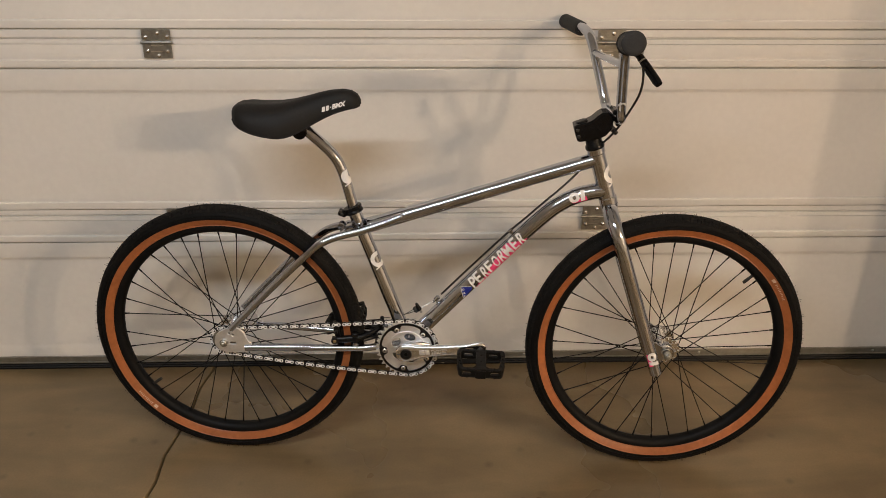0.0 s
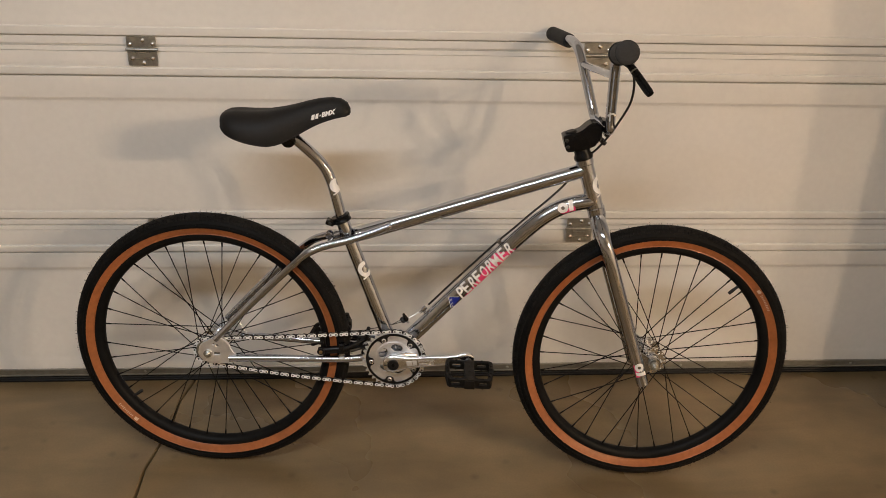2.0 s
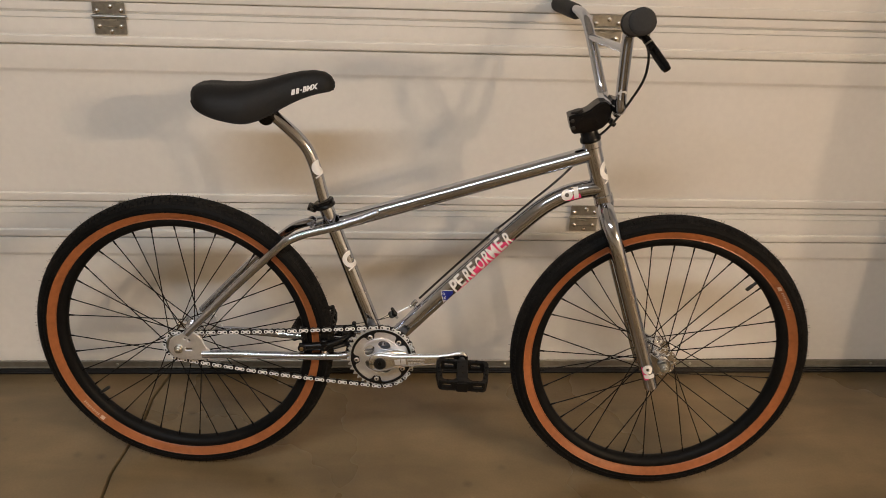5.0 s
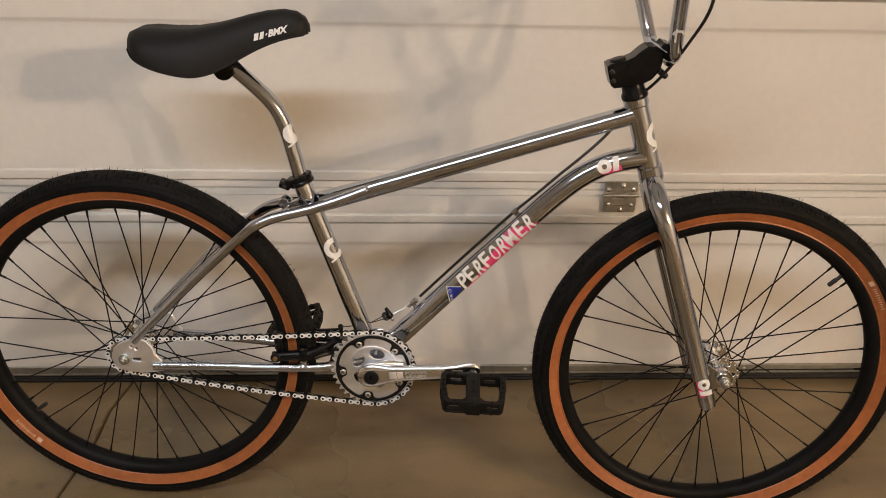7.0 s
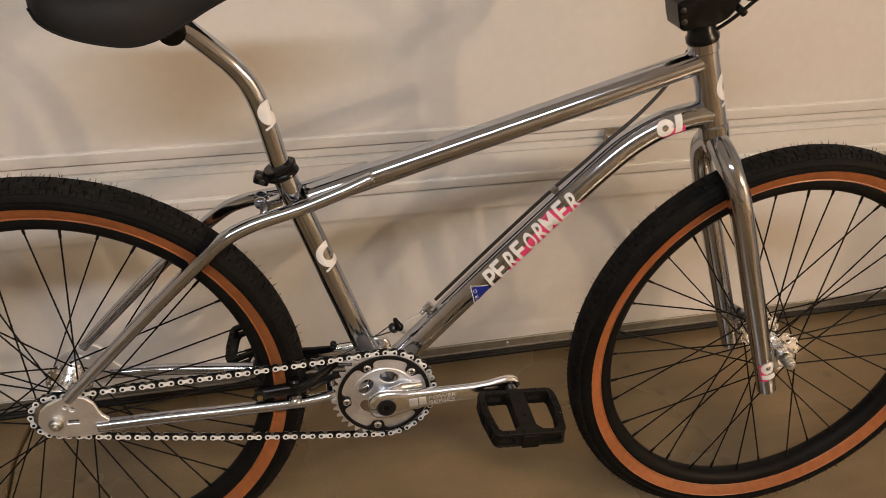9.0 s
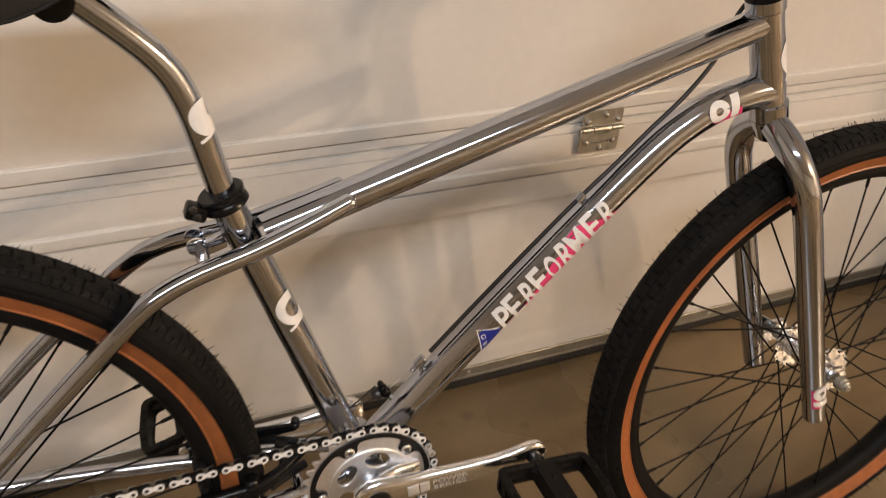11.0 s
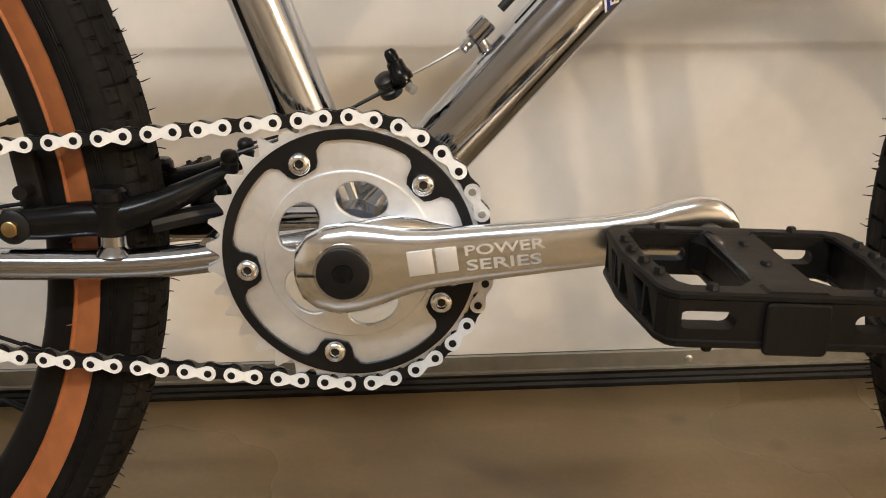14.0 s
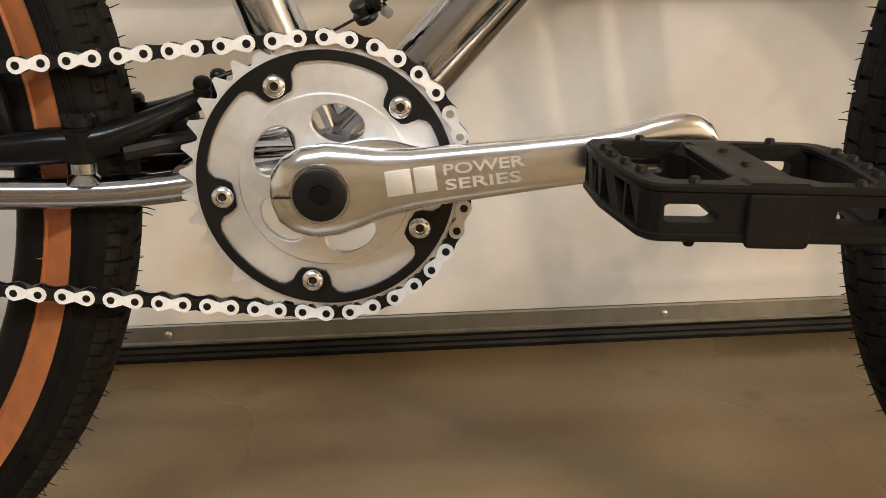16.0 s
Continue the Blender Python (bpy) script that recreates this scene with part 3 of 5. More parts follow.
def build_saddle():
    bm = bmesh.new()
    secs = [(0.0475, 0.564, 0.550, 0.022), (0.052, 0.570, 0.541, 0.038), (0.064, 0.575, 0.530, 0.055), (0.085, 0.577, 0.520, 0.064), (0.115, 0.5765, 0.511, 0.066), (0.155, 0.5785, 0.505, 0.063), (0.185, 0.5835, 0.510, 0.054), (0.212, 0.5900, 0.522, 0.044), (0.240, 0.5975, 0.538, 0.036), (0.268, 0.6040, 0.552, 0.0305), (0.295, 0.6070, 0.562, 0.027), (0.315, 0.6045, 0.567, 0.0245), (0.328, 0.5965, 0.569, 0.0195), (0.3345, 0.5855, 0.571, 0.010)]
    n = 22
    rings = []
    for u, zt, zb, hw in secs:
        ring = []
        for j in range(n):
            a = math.pi * j / (n - 1)
            w = hw * math.copysign(abs(math.cos(a)) ** 0.85, math.cos(a))
            h = math.sin(a) ** 0.85
            dish = 0.004 * math.exp(-(w / 0.02) ** 2) * min(1, max(0, (0.25 - u) / 0.1))
            ring.append(bm.verts.new(P(u, zb + (zt - zb) * h - dish, w)))
        for j in range(1, 5):
            t = j / 5
            ring.append(bm.verts.new(P(u, zb + 0.010 * math.sin(math.pi * t), -hw + 2 * hw * t)))
        rings.append(ring)
    m = len(rings[0])
    for a, b in zip(rings, rings[1:]):
        for j in range(m):
            bm.faces.new((a[j], a[(j + 1) % m], b[(j + 1) % m], b[j]))
    bm.faces.new(rings[0][::-1]), bm.faces.new(rings[-1])
    bmesh.ops.subdivide_edges(bm, edges=bm.edges[:], cuts=1, smooth=0.6, use_grid_fill=True)
    sad = part("saddle", bm, M_SADDLE, bike, "black padded vinyl saddle with small white print", 60)
    # seam welt round the skirt
    for s in (1, -1):
        tube("welt", [(u, zb + 0.001, s * (hw + 0.0004)) for u, zt, zb, hw in secs[1:-1]], 0.0014, M_SADDLE, sad, seg=8, k=4)
    # white print on the drive side: plain blocks
    xs = [0.2555, 0.2640, 0.2712]
    ws = [0.0066, 0.0058, 0.0022]
    for x, wd in zip(xs, ws):
        bm = bmesh.new()
        zc = 0.5670 + (x - 0.2555) * 0.27
        hh = 0.0052 if wd > 0.003 else 0.0014
        vs = []
        for (a, b) in ((-wd / 2, -hh), (wd / 2, -hh), (wd / 2 + 0.0012, hh), (-wd / 2 + 0.0012, hh)):
            u, v = x + a, zc + b + a * 0.25
            zt, zb, hw = (float(np.interp(u, [q[0] for q in secs], [q[k] for q in secs])) for k in (1, 2, 3))
            h = min(0.98, max(0.02, (v - zb) / (zt - zb)))
            ang = math.asin(h ** (1 / 0.85))
            vs.append(bm.verts.new(P(u, v, hw * math.cos(ang) ** 0.85 + 0.0016)))
        bm.faces.new(vs)
        ex = bmesh.ops.extrude_face_region(bm, geom=bm.faces[:])
        for q in ex["geom"]:
            if isinstance(q, bmesh.types.BMVert):
                q.co.y += 0.004
        part("printed_mark", bm, M_DECALW, sad)
    bm = lettering("BMX", 0.0110, 0.0290, 0.12, 0.055)
    for q in bm.verts:
        u, v = 0.2748 + q.co.x, 0.5670 + (0.2748 - 0.2555) * 0.27 - 0.0052 + q.co.x * 0.27 + q.co.y
        zt, zb, hw = (float(np.interp(u, [r[0] for r in secs], [r[k] for r in secs])) for k in (1, 2, 3))
        h = min(0.98, max(0.02, (v - zb) / (zt - zb)))
        q.co = P(u, v, hw * math.cos(math.asin(h ** (1 / 0.85))) ** 0.85 + 0.0016)
    part("lettering", bm, M_DECALW, sad)
    # clamp and rails below
    bm = bmesh.new()
    turned(bm, P(0.197, 0.510, -0.022), (0, -1, 0), [(0, 0.010), (0.003, 0.0165), (0.041, 0.0165), (0.044, 0.010)], 22)
    box(bm, P(0.193, 0.514, 0), (0.036, 0.046, 0.016), Matrix.Rotation(radians(12), 3, "Y"), 0.004)
    part("saddle_clamp", bm, M_GLOSSBLK, sad)
    for s in (1, -1):
        tube("saddle_rail", [(0.085, 0.535, 0.03 * s), (0.13, 0.522, 0.024 * s), (0.20, 0.522, 0.022 * s), (0.26, 0.556, 0.015 * s), (0.305, 0.578, 0.006 * s)], 0.0035, M_BLACK, sad, seg=10)


build_saddle()

# stem, headset and bars
bm = bmesh.new()
turned(bm, P(HEAD_TOP[0], HEAD_TOP[1]), -d, [(-0.001, 0.0195), (0.002, 0.0218), (0.008, 0.0218), (0.013, 0.0185), (0.040, 0.0172), (0.056, 0.0172), (0.056, 0.012)], 32)
part("headset_cup", bm, M_GLOSSBLK, bike, "black headset cup and spacer")


def build_stem():
    bm = bmesh.new()
    side = [(0.8092, 0.5385), (0.8140, 0.5200), (0.8185, 0.5075), (0.8240, 0.5040), (0.8450, 0.5075), (0.8635, 0.5125), (0.8720, 0.5150), (0.8810, 0.5200), (0.8890, 0.5300), (0.8945, 0.5430), (0.8955, 0.5560), (0.8920, 0.5650), (0.8830, 0.5725), (0.8700, 0.5715), (0.8620, 0.5660), (0.8500, 0.5545), (0.8380, 0.5485), (0.8150, 0.5425)]
    plate(bm, side, 0.047, lambda a, b, c: P(a, b, c - 0.0235), bevel=0.003)
    st = part("stem", bm, M_GLOSSBLK, bike, "black forged stem clamping the bars", 30)
    bm = bmesh.new()
    face = [(0.900, 0.553), (0.909, 0.552), (0.916, 0.560), (0.914, 0.575), (0.905, 0.586), (0.893, 0.589), (0.889, 0.583), (0.899, 0.570)]
    plate(bm, face, 0.050, lambda a, b, c: P(a + 0.001, b - 0.010, c - 0.025), bevel=0.002)
    part("face_plate", bm, M_GLOSSBLK, st, angle=30)
    bm = bmesh.new()
    turned(bm, P(0.8285, 0.5445, 0), -d, [(0, 0.013), (0.0035, 0.013), (0.005, 0.011)], 22)
    part("top_cap", bm, M_BLACK, st)
    for u, v in ((0.8155, 0.5310), (0.8190, 0.5165)):
        for s in (1, -1):
            bm = bmesh.new()
            turned(bm, P(u + 0.002, v, 0.0228 * s), (0, -s, 0), [(0, 0.004), (0.0025, 0.004), (0.003, 0.003)], 12)
            part("stem_bolt", bm, M_DARK, st)
    for w in (-0.017, 0.017):
        bm = bmesh.new()
        turned(bm, P(0.893, 0.5335, w), Vector((0.80, 0, -0.60)), [(0, 0.005), (0.014, 0.005), (0.015, 0.004)], 12)
        part("stem_bolt", bm, M_BLACK, st)


build_stem()
R = [(0.9005, 0.562, 0.0), (0.9045, 0.5612, 0.030), (0.9055, 0.5625, 0.045), (0.9045, 0.572, 0.0565), (0.902, 0.590, 0.0640), (0.897, 0.640, 0.0890), (0.8925, 0.690, 0.114), (0.890, 0.715, 0.128), (0.8885, 0.730, 0.142), (0.886, 0.741, 0.162), (0.8835, 0.748, 0.195), (0.876, 0.765, 0.305)]
L = [(0.9005, 0.562, 0.0), (0.893, 0.5635, -0.030), (0.8885, 0.566, -0.045), (0.886, 0.574, -0.0565), (0.881, 0.592, -0.0640), (0.869, 0.640, -0.0890), (0.857, 0.686, -0.114), (0.851, 0.706, -0.128), (0.846, 0.718, -0.142), (0.840, 0.724, -0.162), (0.833, 0.7255, -0.195), (0.804, 0.7295, -0.298)]
bar_ob = tube("handlebar", L[::-1] + R[1:], 0.0112, M_CHROME, label="tall chrome freestyle handlebar", k=6)
tube("crossbar", [(0.8585, 0.681, -0.110), (0.876, 0.6855, 0.0), (0.8935, 0.690, 0.112)], 0.0080, M_CHROME, bar_ob)


def make_grip(pts, flange, k):
    a, b = Q(pts[0]), Q(pts[1])
    ln = (b - a).length
    prof = [(0, 0.014)]
    prof += [(0.0005, 0.0235), (0.004, 0.0240), (0.006, 0.0205)] if flange else [(0.001, 0.0205), (0.004, 0.0208)]
    m = 26
    for i in range(m):
        s = 0.008 + (ln - 0.02) * i / (m - 1)
        prof.append((s, 0.0208 + (0.0005 if i % 2 else -0.0003)))
    prof += [(ln - 0.008, 0.0212), (ln - 0.006, 0.0232 if flange else 0.0212), (ln - 0.002, 0.0236 if flange else 0.0212), (ln, 0.021), (ln + 0.0005, 0.014)]
    bm = bmesh.new()
    turned(bm, a, b - a, [(x, r * k) for x, r in prof], 28)
    return part("grip", bm, M_GRIP, bar_ob, "black rubber grip")


make_grip([(0.8835, 0.748, 0.195), (0.8755, 0.766, 0.311)], True, 0.97)
make_grip([(0.835, 0.7215, -0.195), (0.8055, 0.7255, -0.300)], False, 0.80)

# brake lever
bm = bmesh.new()
turned(bm, P(0.8862, 0.7415, 0.166), P(0.8842, 0.7465, 0.186) - P(0.8862, 0.7415, 0.166), [(0, 0.0135), (0.001, 0.0155), (0.020, 0.0155), (0.021, 0.0135)], 22)
sweep(bm, [Q(p) for p in [(0.888, 0.741, 0.178), (0.899, 0.7325, 0.182), (0.910, 0.7245, 0.188)]], [0.009, 0.010, 0.008], 14)
lever_ob = part("brake_lever", bm, M_BLACK, bike, "black brake lever with a steel pivot")
bm = bmesh.new()
sweep(bm, [Q(p) for p in [(0.906, 0.7265, 0.190), (0.915, 0.7150, 0.200), (0.927, 0.6985, 0.215), (0.938, 0.6835, 0.232), (0.942, 0.6780, 0.240)]], [0.0064, 0.0070, 0.0078, 0.0080, 0.0066], 16, flat=(0.75, 1.1))
part("lever_blade", bm, M_GLOSSBLK, lever_ob)
bm = bmesh.new()
turned(bm, P(0.911, 0.7245, 0.190), (0.2, -0.3, 1.0), [(-0.011, 0.0035), (0.011, 0.0035)], 12)
part("pivot_pin", bm, M_GALV, lever_ob)
bm = bmesh.new()
turned(bm, P(0.9135, 0.7170, 0.198), P(0.915, 0.7150, 0.200) - P(0.906, 0.7265, 0.190), [(0, 0.0066), (0.0004, 0.0080), (0.0026, 0.0080), (0.003, 0.0066)], 16)
part("reach_collar", bm, M_STRIP, lever_ob)
tube("brake_cable", [(0.906, 0.722, 0.180), (0.9195, 0.700, 0.176), (0.9255, 0.668, 0.158), (0.9245, 0.635, 0.135), (0.9165, 0.588, 0.082), (0.907, 0.548, 0.036), (0.890, 0.512, 0.006), (0.868, 0.478, -0.026), (0.850, 0.452, -0.026), (0.827, 0.4235, -0.010), (0.790, 0.388, 0.0), (0.7515, 0.352, 0.001), (0.715, 0.3165, 0.002), (0.681, 0.2845, 0.002), (0.640, 0.2420, 0.001), (0.580, 0.178, 0.0), (0.5205, 0.1138, 0.0)], 0.0025, M_CABLE, label="black brake cable housing", seg=12, k=5)

# wheels
# tyre section: half width, radius, and 0 bead, 1 gum, 2 black
TYRE_HALF = [(0.0140, 0.2845, 0), (0.0172, 0.2862, 0), (0.0178, 0.2870, 1), (0.0174, 0.2879, 1), (0.0171, 0.2886, 1), (0.0194, 0.2925, 1), (0.0221, 0.2985, 1), (0.0236, 0.3020, 1), (0.0242, 0.3036, 1), (0.0249, 0.3040, 2), (0.0255, 0.3085, 2), (0.0251, 0.3096, 2), (0.0256, 0.3104, 2), (0.0252, 0.3110, 2), (0.0256, 0.3118, 2), (0.0251, 0.3124, 2), (0.0254, 0.3132, 2), (0.0248, 0.3150, 2), (0.0238, 0.3172, 2), (0.0220, 0.3203, 2), (0.0192, 0.3241, 2), (0.0148, 0.3276, 2), (0.0090, 0.3299, 2), (0.0, 0.3307, 2)]


def tyre_r(w):
    pts = sorted((a, r) for a, r, m in TYRE_HALF if r > 0.3149)
    return float(np.interp(abs(w), [p[0] for p in pts], [p[1] for p in pts]))



def build_wheel(cu, cv, flange_r, rear, spin):
    C = P(cu, cv, 0)
    ax = Vector((0, -1, 0))
    ref = (1, 0, 0)
    bm = bmesh.new()
    prof = [(-0.0165, 0.2862), (-0.0172, 0.2830), (-0.0168, 0.2770), (-0.0120, 0.2700), (-0.0060, 0.2665), (0.0, 0.2655), (0.0060, 0.2665), (0.0120, 0.2700), (0.0168, 0.2770), (0.0172, 0.2830), (0.0165, 0.2862), (0.0140, 0.2850), (0.0, 0.2780), (-0.0140, 0.2850)]
    turned(bm, C, ax, prof, 120, closed=True, ref=ref)
    wheel = part("wheel", bm, M_RIM, bike, "black double-wall rim laced with black spokes", 50)
    # tyre: gum sidewalls, black tread
    half = list(TYRE_HALF)
    full = half + [(-w, r, m) for w, r, m in half[-2::-1]]
    bm = bmesh.new()
    seg = 144
    rings = []
    for w, r, m in full:
        rings.append([bm.verts.new(C + Vector((r * math.cos(2 * math.pi * j / seg), -w, r * math.sin(2 * math.pi * j / seg)))) for j in range(seg)])
    for i in range(len(full) - 1):
        m = min(full[i][2], full[i + 1][2]) if i < len(half) - 1 else min(full[i][2], full[i + 1][2])
        mi = 1 if m <= 1 else 0
        for j in range(seg):
            f = bm.faces.new((rings[i][j], rings[i + 1][j], rings[i + 1][(j + 1) % seg], rings[i][(j + 1) % seg]))
            f.material_index = mi
    part("tyre", bm, [M_TYRE, M_GUM], wheel, "black tyre with an orange-brown gum sidewall", 50)
    # tread: broad pads parted by slits, with short dashes cut in
    verts, faces = [], []
    rng = random.Random(5 if rear else 9)

    def pad(a0, a1, w0, w1, dr, na=3, nw=2):
        base = len(verts)
        for lev in (0, 1):
            for i in range(na + 1):
                for j in range(nw + 1):
                    a, w = a0 + (a1 - a0) * i / na, w0 + (w1 - w0) * j / nw
                    rad = tyre_r(w) + (dr if lev else -0.0010)
                    verts.append(C + Vector((rad * math.cos(a), -w, rad * math.sin(a))))
        k = (na + 1) * (nw + 1)
        at = lambda lev, i, j: base + lev * k + i * (nw + 1) + j
        for i in range(na):
            for j in range(nw):
                faces.append((at(1, i, j), at(1, i + 1, j), at(1, i + 1, j + 1), at(1, i, j + 1)))
        for i in range(na):
            for j, s in ((0, 1), (nw, -1)):
                q = (at(0, i, j), at(0, i + 1, j), at(1, i + 1, j), at(1, i, j))
                faces.append(q if s > 0 else q[::-1])
        for j in range(nw):
            for i, s in ((0, -1), (na, 1)):
                q = (at(0, i, j), at(0, i, j + 1), at(1, i, j + 1), at(1, i, j))
                faces.append(q if s < 0 else q[::-1])
    n = 60
    da = 2 * math.pi / n
    gap = 0.0021 / 0.33
    for i in range(n):
        a = da * i
        for s in (-1, 1):
            # centre pads, half each side, with a dash between them
            pad(a + gap / 2, a + da * 0.5 - gap / 2, 0.0, s * 0.0062, 0.0018)
            pad(a + da * 0.5 + gap / 2, a + da - gap / 2, 0.0, s * 0.0062, 0.0018)
            # middle pads, offset by a quarter
            pad(a + da * 0.25 + gap / 2, a + da * 1.25 - gap / 2, s * 0.0068, s * 0.0118, 0.0018, 5)
            pad(a + da * 0.25 + gap / 2, a + da * 0.75 - gap, s * 0.0118, s * 0.0160, 0.0018)
            pad(a + da * 0.75 + gap, a + da * 1.25 - gap / 2, s * 0.0118, s * 0.0160, 0.0018)
            # shoulder pads with short side slits
            for q in range(4):
                pad(a + da * (0.25 * q) + gap * 0.35, a + da * (0.25 * q + 0.25) - gap * 0.35, s * 0.0167, s * 0.0212, 0.0018)
    me = bpy.data.meshes.new("tread")
    me.from_pydata(verts, [], faces)
    me.materials.append(M_TREAD)
    tr = new("tread", me)
    tr.parent = wheel
    tagged(tr, kind="stuff")
    # moulding whiskers
    verts, faces = [], []
    hairs = []
    for i in range(200):
        a = 2 * math.pi * (i + rng.uniform(-0.3, 0.3)) / 200
        for w in (0.019, -0.019, 0.0085, -0.0085):
            if rng.random() < 0.85:
                hairs.append((a + rng.uniform(-0.01, 0.01), w + rng.uniform(-0.0012, 0.0012), tyre_r(w), 0))
    for i in range(70):
        hairs.append((rng.uniform(0, 2 * math.pi), rng.choice((-1, 1)) * 0.0250, rng.uniform(0.3100, 0.3150), 0))
    for i in range(5):
        hairs.append((rng.uniform(0, 2 * math.pi), rng.choice((-1, 1)) * 0.0180, 0.2885, 1))
    gum_from = None
    for a, w, rad, gum in sorted(hairs, key=lambda h: h[3]):
        if gum and gum_from is None:
            gum_from = len(faces)
        out = Vector((math.cos(a), 0, math.sin(a)))
        steep = 0.5 if abs(w) > 0.0235 else 1.0
        nrm = (out * steep + Vector((0, -w / 0.024, 0))).normalized()
        if gum:
            nrm = (-out * 0.6 + Vector((0, -math.copysign(1.0, w), 0))).normalized()
        nrm = (nrm + Vector((rng.uniform(-1, 1), rng.uniform(-1, 1), rng.uniform(-1, 1))) * 0.22).normalized()
        p0 = C + out * rad + Vector((0, -w, 0))
        t1 = nrm.orthogonal().normalized() * 0.00044
        t2 = nrm.cross(t1)
        ln = rng.uniform(0.0035, 0.0078)
        bend = Vector((rng.uniform(-1, 1), 0, rng.uniform(-1, 1))) * ln * 0.25
        base = len(verts)
        for f, sc in ((0.0, 1.0), (0.55, 0.9), (1.0, 0.55)):
            for q in range(3):
                an = 2 * math.pi * q / 3
                verts.append(p0 + nrm * ln * f + bend * f * f + (t1 * math.cos(an) + t2 * math.sin(an)) * sc)
        for lv in (0, 3):
            for q in range(3):
                faces.append((base + lv + q, base + lv + (q + 1) % 3, base + lv + 3 + (q + 1) % 3, base + lv + 3 + q))
        faces.append((base + 6, base + 7, base + 8))
    me = bpy.data.meshes.new("rubber_whisker")
    me.from_pydata(verts, [], faces)
    me.materials.append(M_TYRE)
    me.materials.append(M_GUM)
    for f in me.polygons[gum_from:]:
        f.material_index = 1
    wk = new("rubber_whisker", me)
    wk.parent = wheel
    tagged(wk, kind="stuff")
    # hub
    fw = 0.030
    bm = bmesh.new()
    turned(bm, C + Vector((0, fw + 0.020, 0)), ax, [(0, 0.010), (0, 0.0125), (0.016, 0.0135), (0.0185, 0.015), (0.022, 0.0155), (0.030, 0.0155), (2 * fw + 0.012, 0.0155), (2 * fw + 0.020, 0.0155), (2 * fw + 0.0235, 0.013), (2 * fw + 0.040, 0.0125), (2 * fw + 0.040, 0.010)], 32)
    part("hub", bm, M_ALU, wheel, "polished aluminium high-flange hub")
    for s in (1, -1):
        bm = bmesh.new()
        holes = [circle(flange_r * 0.90 * math.cos(a), flange_r * 0.90 * math.sin(a), 0.0016, 8) for a in [2 * math.pi * (i + (0.5 if s < 0 else 0)) / 18 for i in range(18)]]
        holes += [circle(flange_r * 0.66 * math.cos(a), flange_r * 0.66 * math.sin(a), 0.0042, 12) for a in [2 * math.pi * i / 6 for i in range(6)]]
        w0 = s * fw
        plate(bm, circle(0, 0, flange_r, 54), 0.003, lambda a, b, c, w0=w0: P(cu + a, cv + b, w0 + c - 0.0015), holes=holes, bevel=0.0005)
        part("flange", bm, M_ALU, wheel, angle=25)
        bm = bmesh.new()
        turned(bm, P(cu, cv, s * 0.054), (0, -s, 0), [(0, 0.009), (0.006, 0.009), (0.006, 0.0075), (0.0075, 0.0098), (0.009, 0.0098), (0.009, 0.0078), (0.0135, 0.0075), (0.0145, 0.0064), (0.0145, 0.0042), (0.0175, 0.0042), (0.0182, 0.0032)], 20)
        part("axle_nut", bm, M_GALV, wheel)
    # spokes, three cross
    ns = 36
    for i in range(ns):
        s = (1 if i % 2 else -1) * (-1 if rear else 1)
        a_r = spin + 2 * math.pi * i / ns
        lead = (1 if (i // 2) % 2 else -1) * (-1 if i % 2 and not rear else 1)
        turn = radians(58) * lead
        a_h = a_r + turn
        p0 = P(cu + flange_r * 0.90 * math.cos(a_h), cv + flange_r * 0.90 * math.sin(a_h), s * (fw + 0.0022 * lead))
        p1 = P(cu + 0.2685 * math.cos(a_r), cv + 0.2685 * math.sin(a_r), s * 0.0035)
        bm = bmesh.new()
        dirn = (p1 - p0).normalized()
        p2 = p1 - dirn * 0.014
        sweep(bm, [p0, p2], 0.00118, 6, 1)
        sweep(bm, [p2, p1], [0.0019, 0.0021], 8, 1)
        part("spoke", bm, M_RIM, wheel)
    return wheel


rear_wheel = build_wheel(0.0, 0.0, 0.032, True, radians(2.3))
front_wheel = build_wheel(1.0628, 0.003, 0.034, False, radians(-0.2))


def set_wheel(wheel, cu, cv, du, dv, dw, yaw, tip):
    """Settle a wheel in its dropouts: a small shift and turn about its centre."""
    c = P(cu, cv)
    wheel.matrix_basis = Matrix.Translation(c + Vector((du, -dw, dv))) @ Matrix.Rotation(radians(yaw), 4, "Z") @ Matrix.Rotation(radians(tip), 4, "X") @ Matrix.Translation(-c)


set_wheel(rear_wheel, 0.0, 0.0, 0.0005, -0.0006, 0.005, -0.9, 1.6)
set_wheel(front_wheel, 1.0628, 0.003, -0.003, 0.0012, 0.0105, 1.7, 0.3)


def build_valve(cu, cv, ang, wheel):
    o = Vector((math.cos(ang), 0, math.sin(ang)))
    bm = bmesh.new()
    turned(bm, P(cu, cv) + o * 0.268, -o, [(0, 0.004), (0.004, 0.0036), (0.012, 0.0033), (0.012, 0.0042), (0.027, 0.0040), (0.029, 0.003)], 14)
    part("valve", bm, M_CABLE, wheel, "black capped tyre valve")


build_valve(0.0, 0.0, radians(217.3), rear_wheel)
build_valve(1.0628, 0.003, radians(43.8), front_wheel)


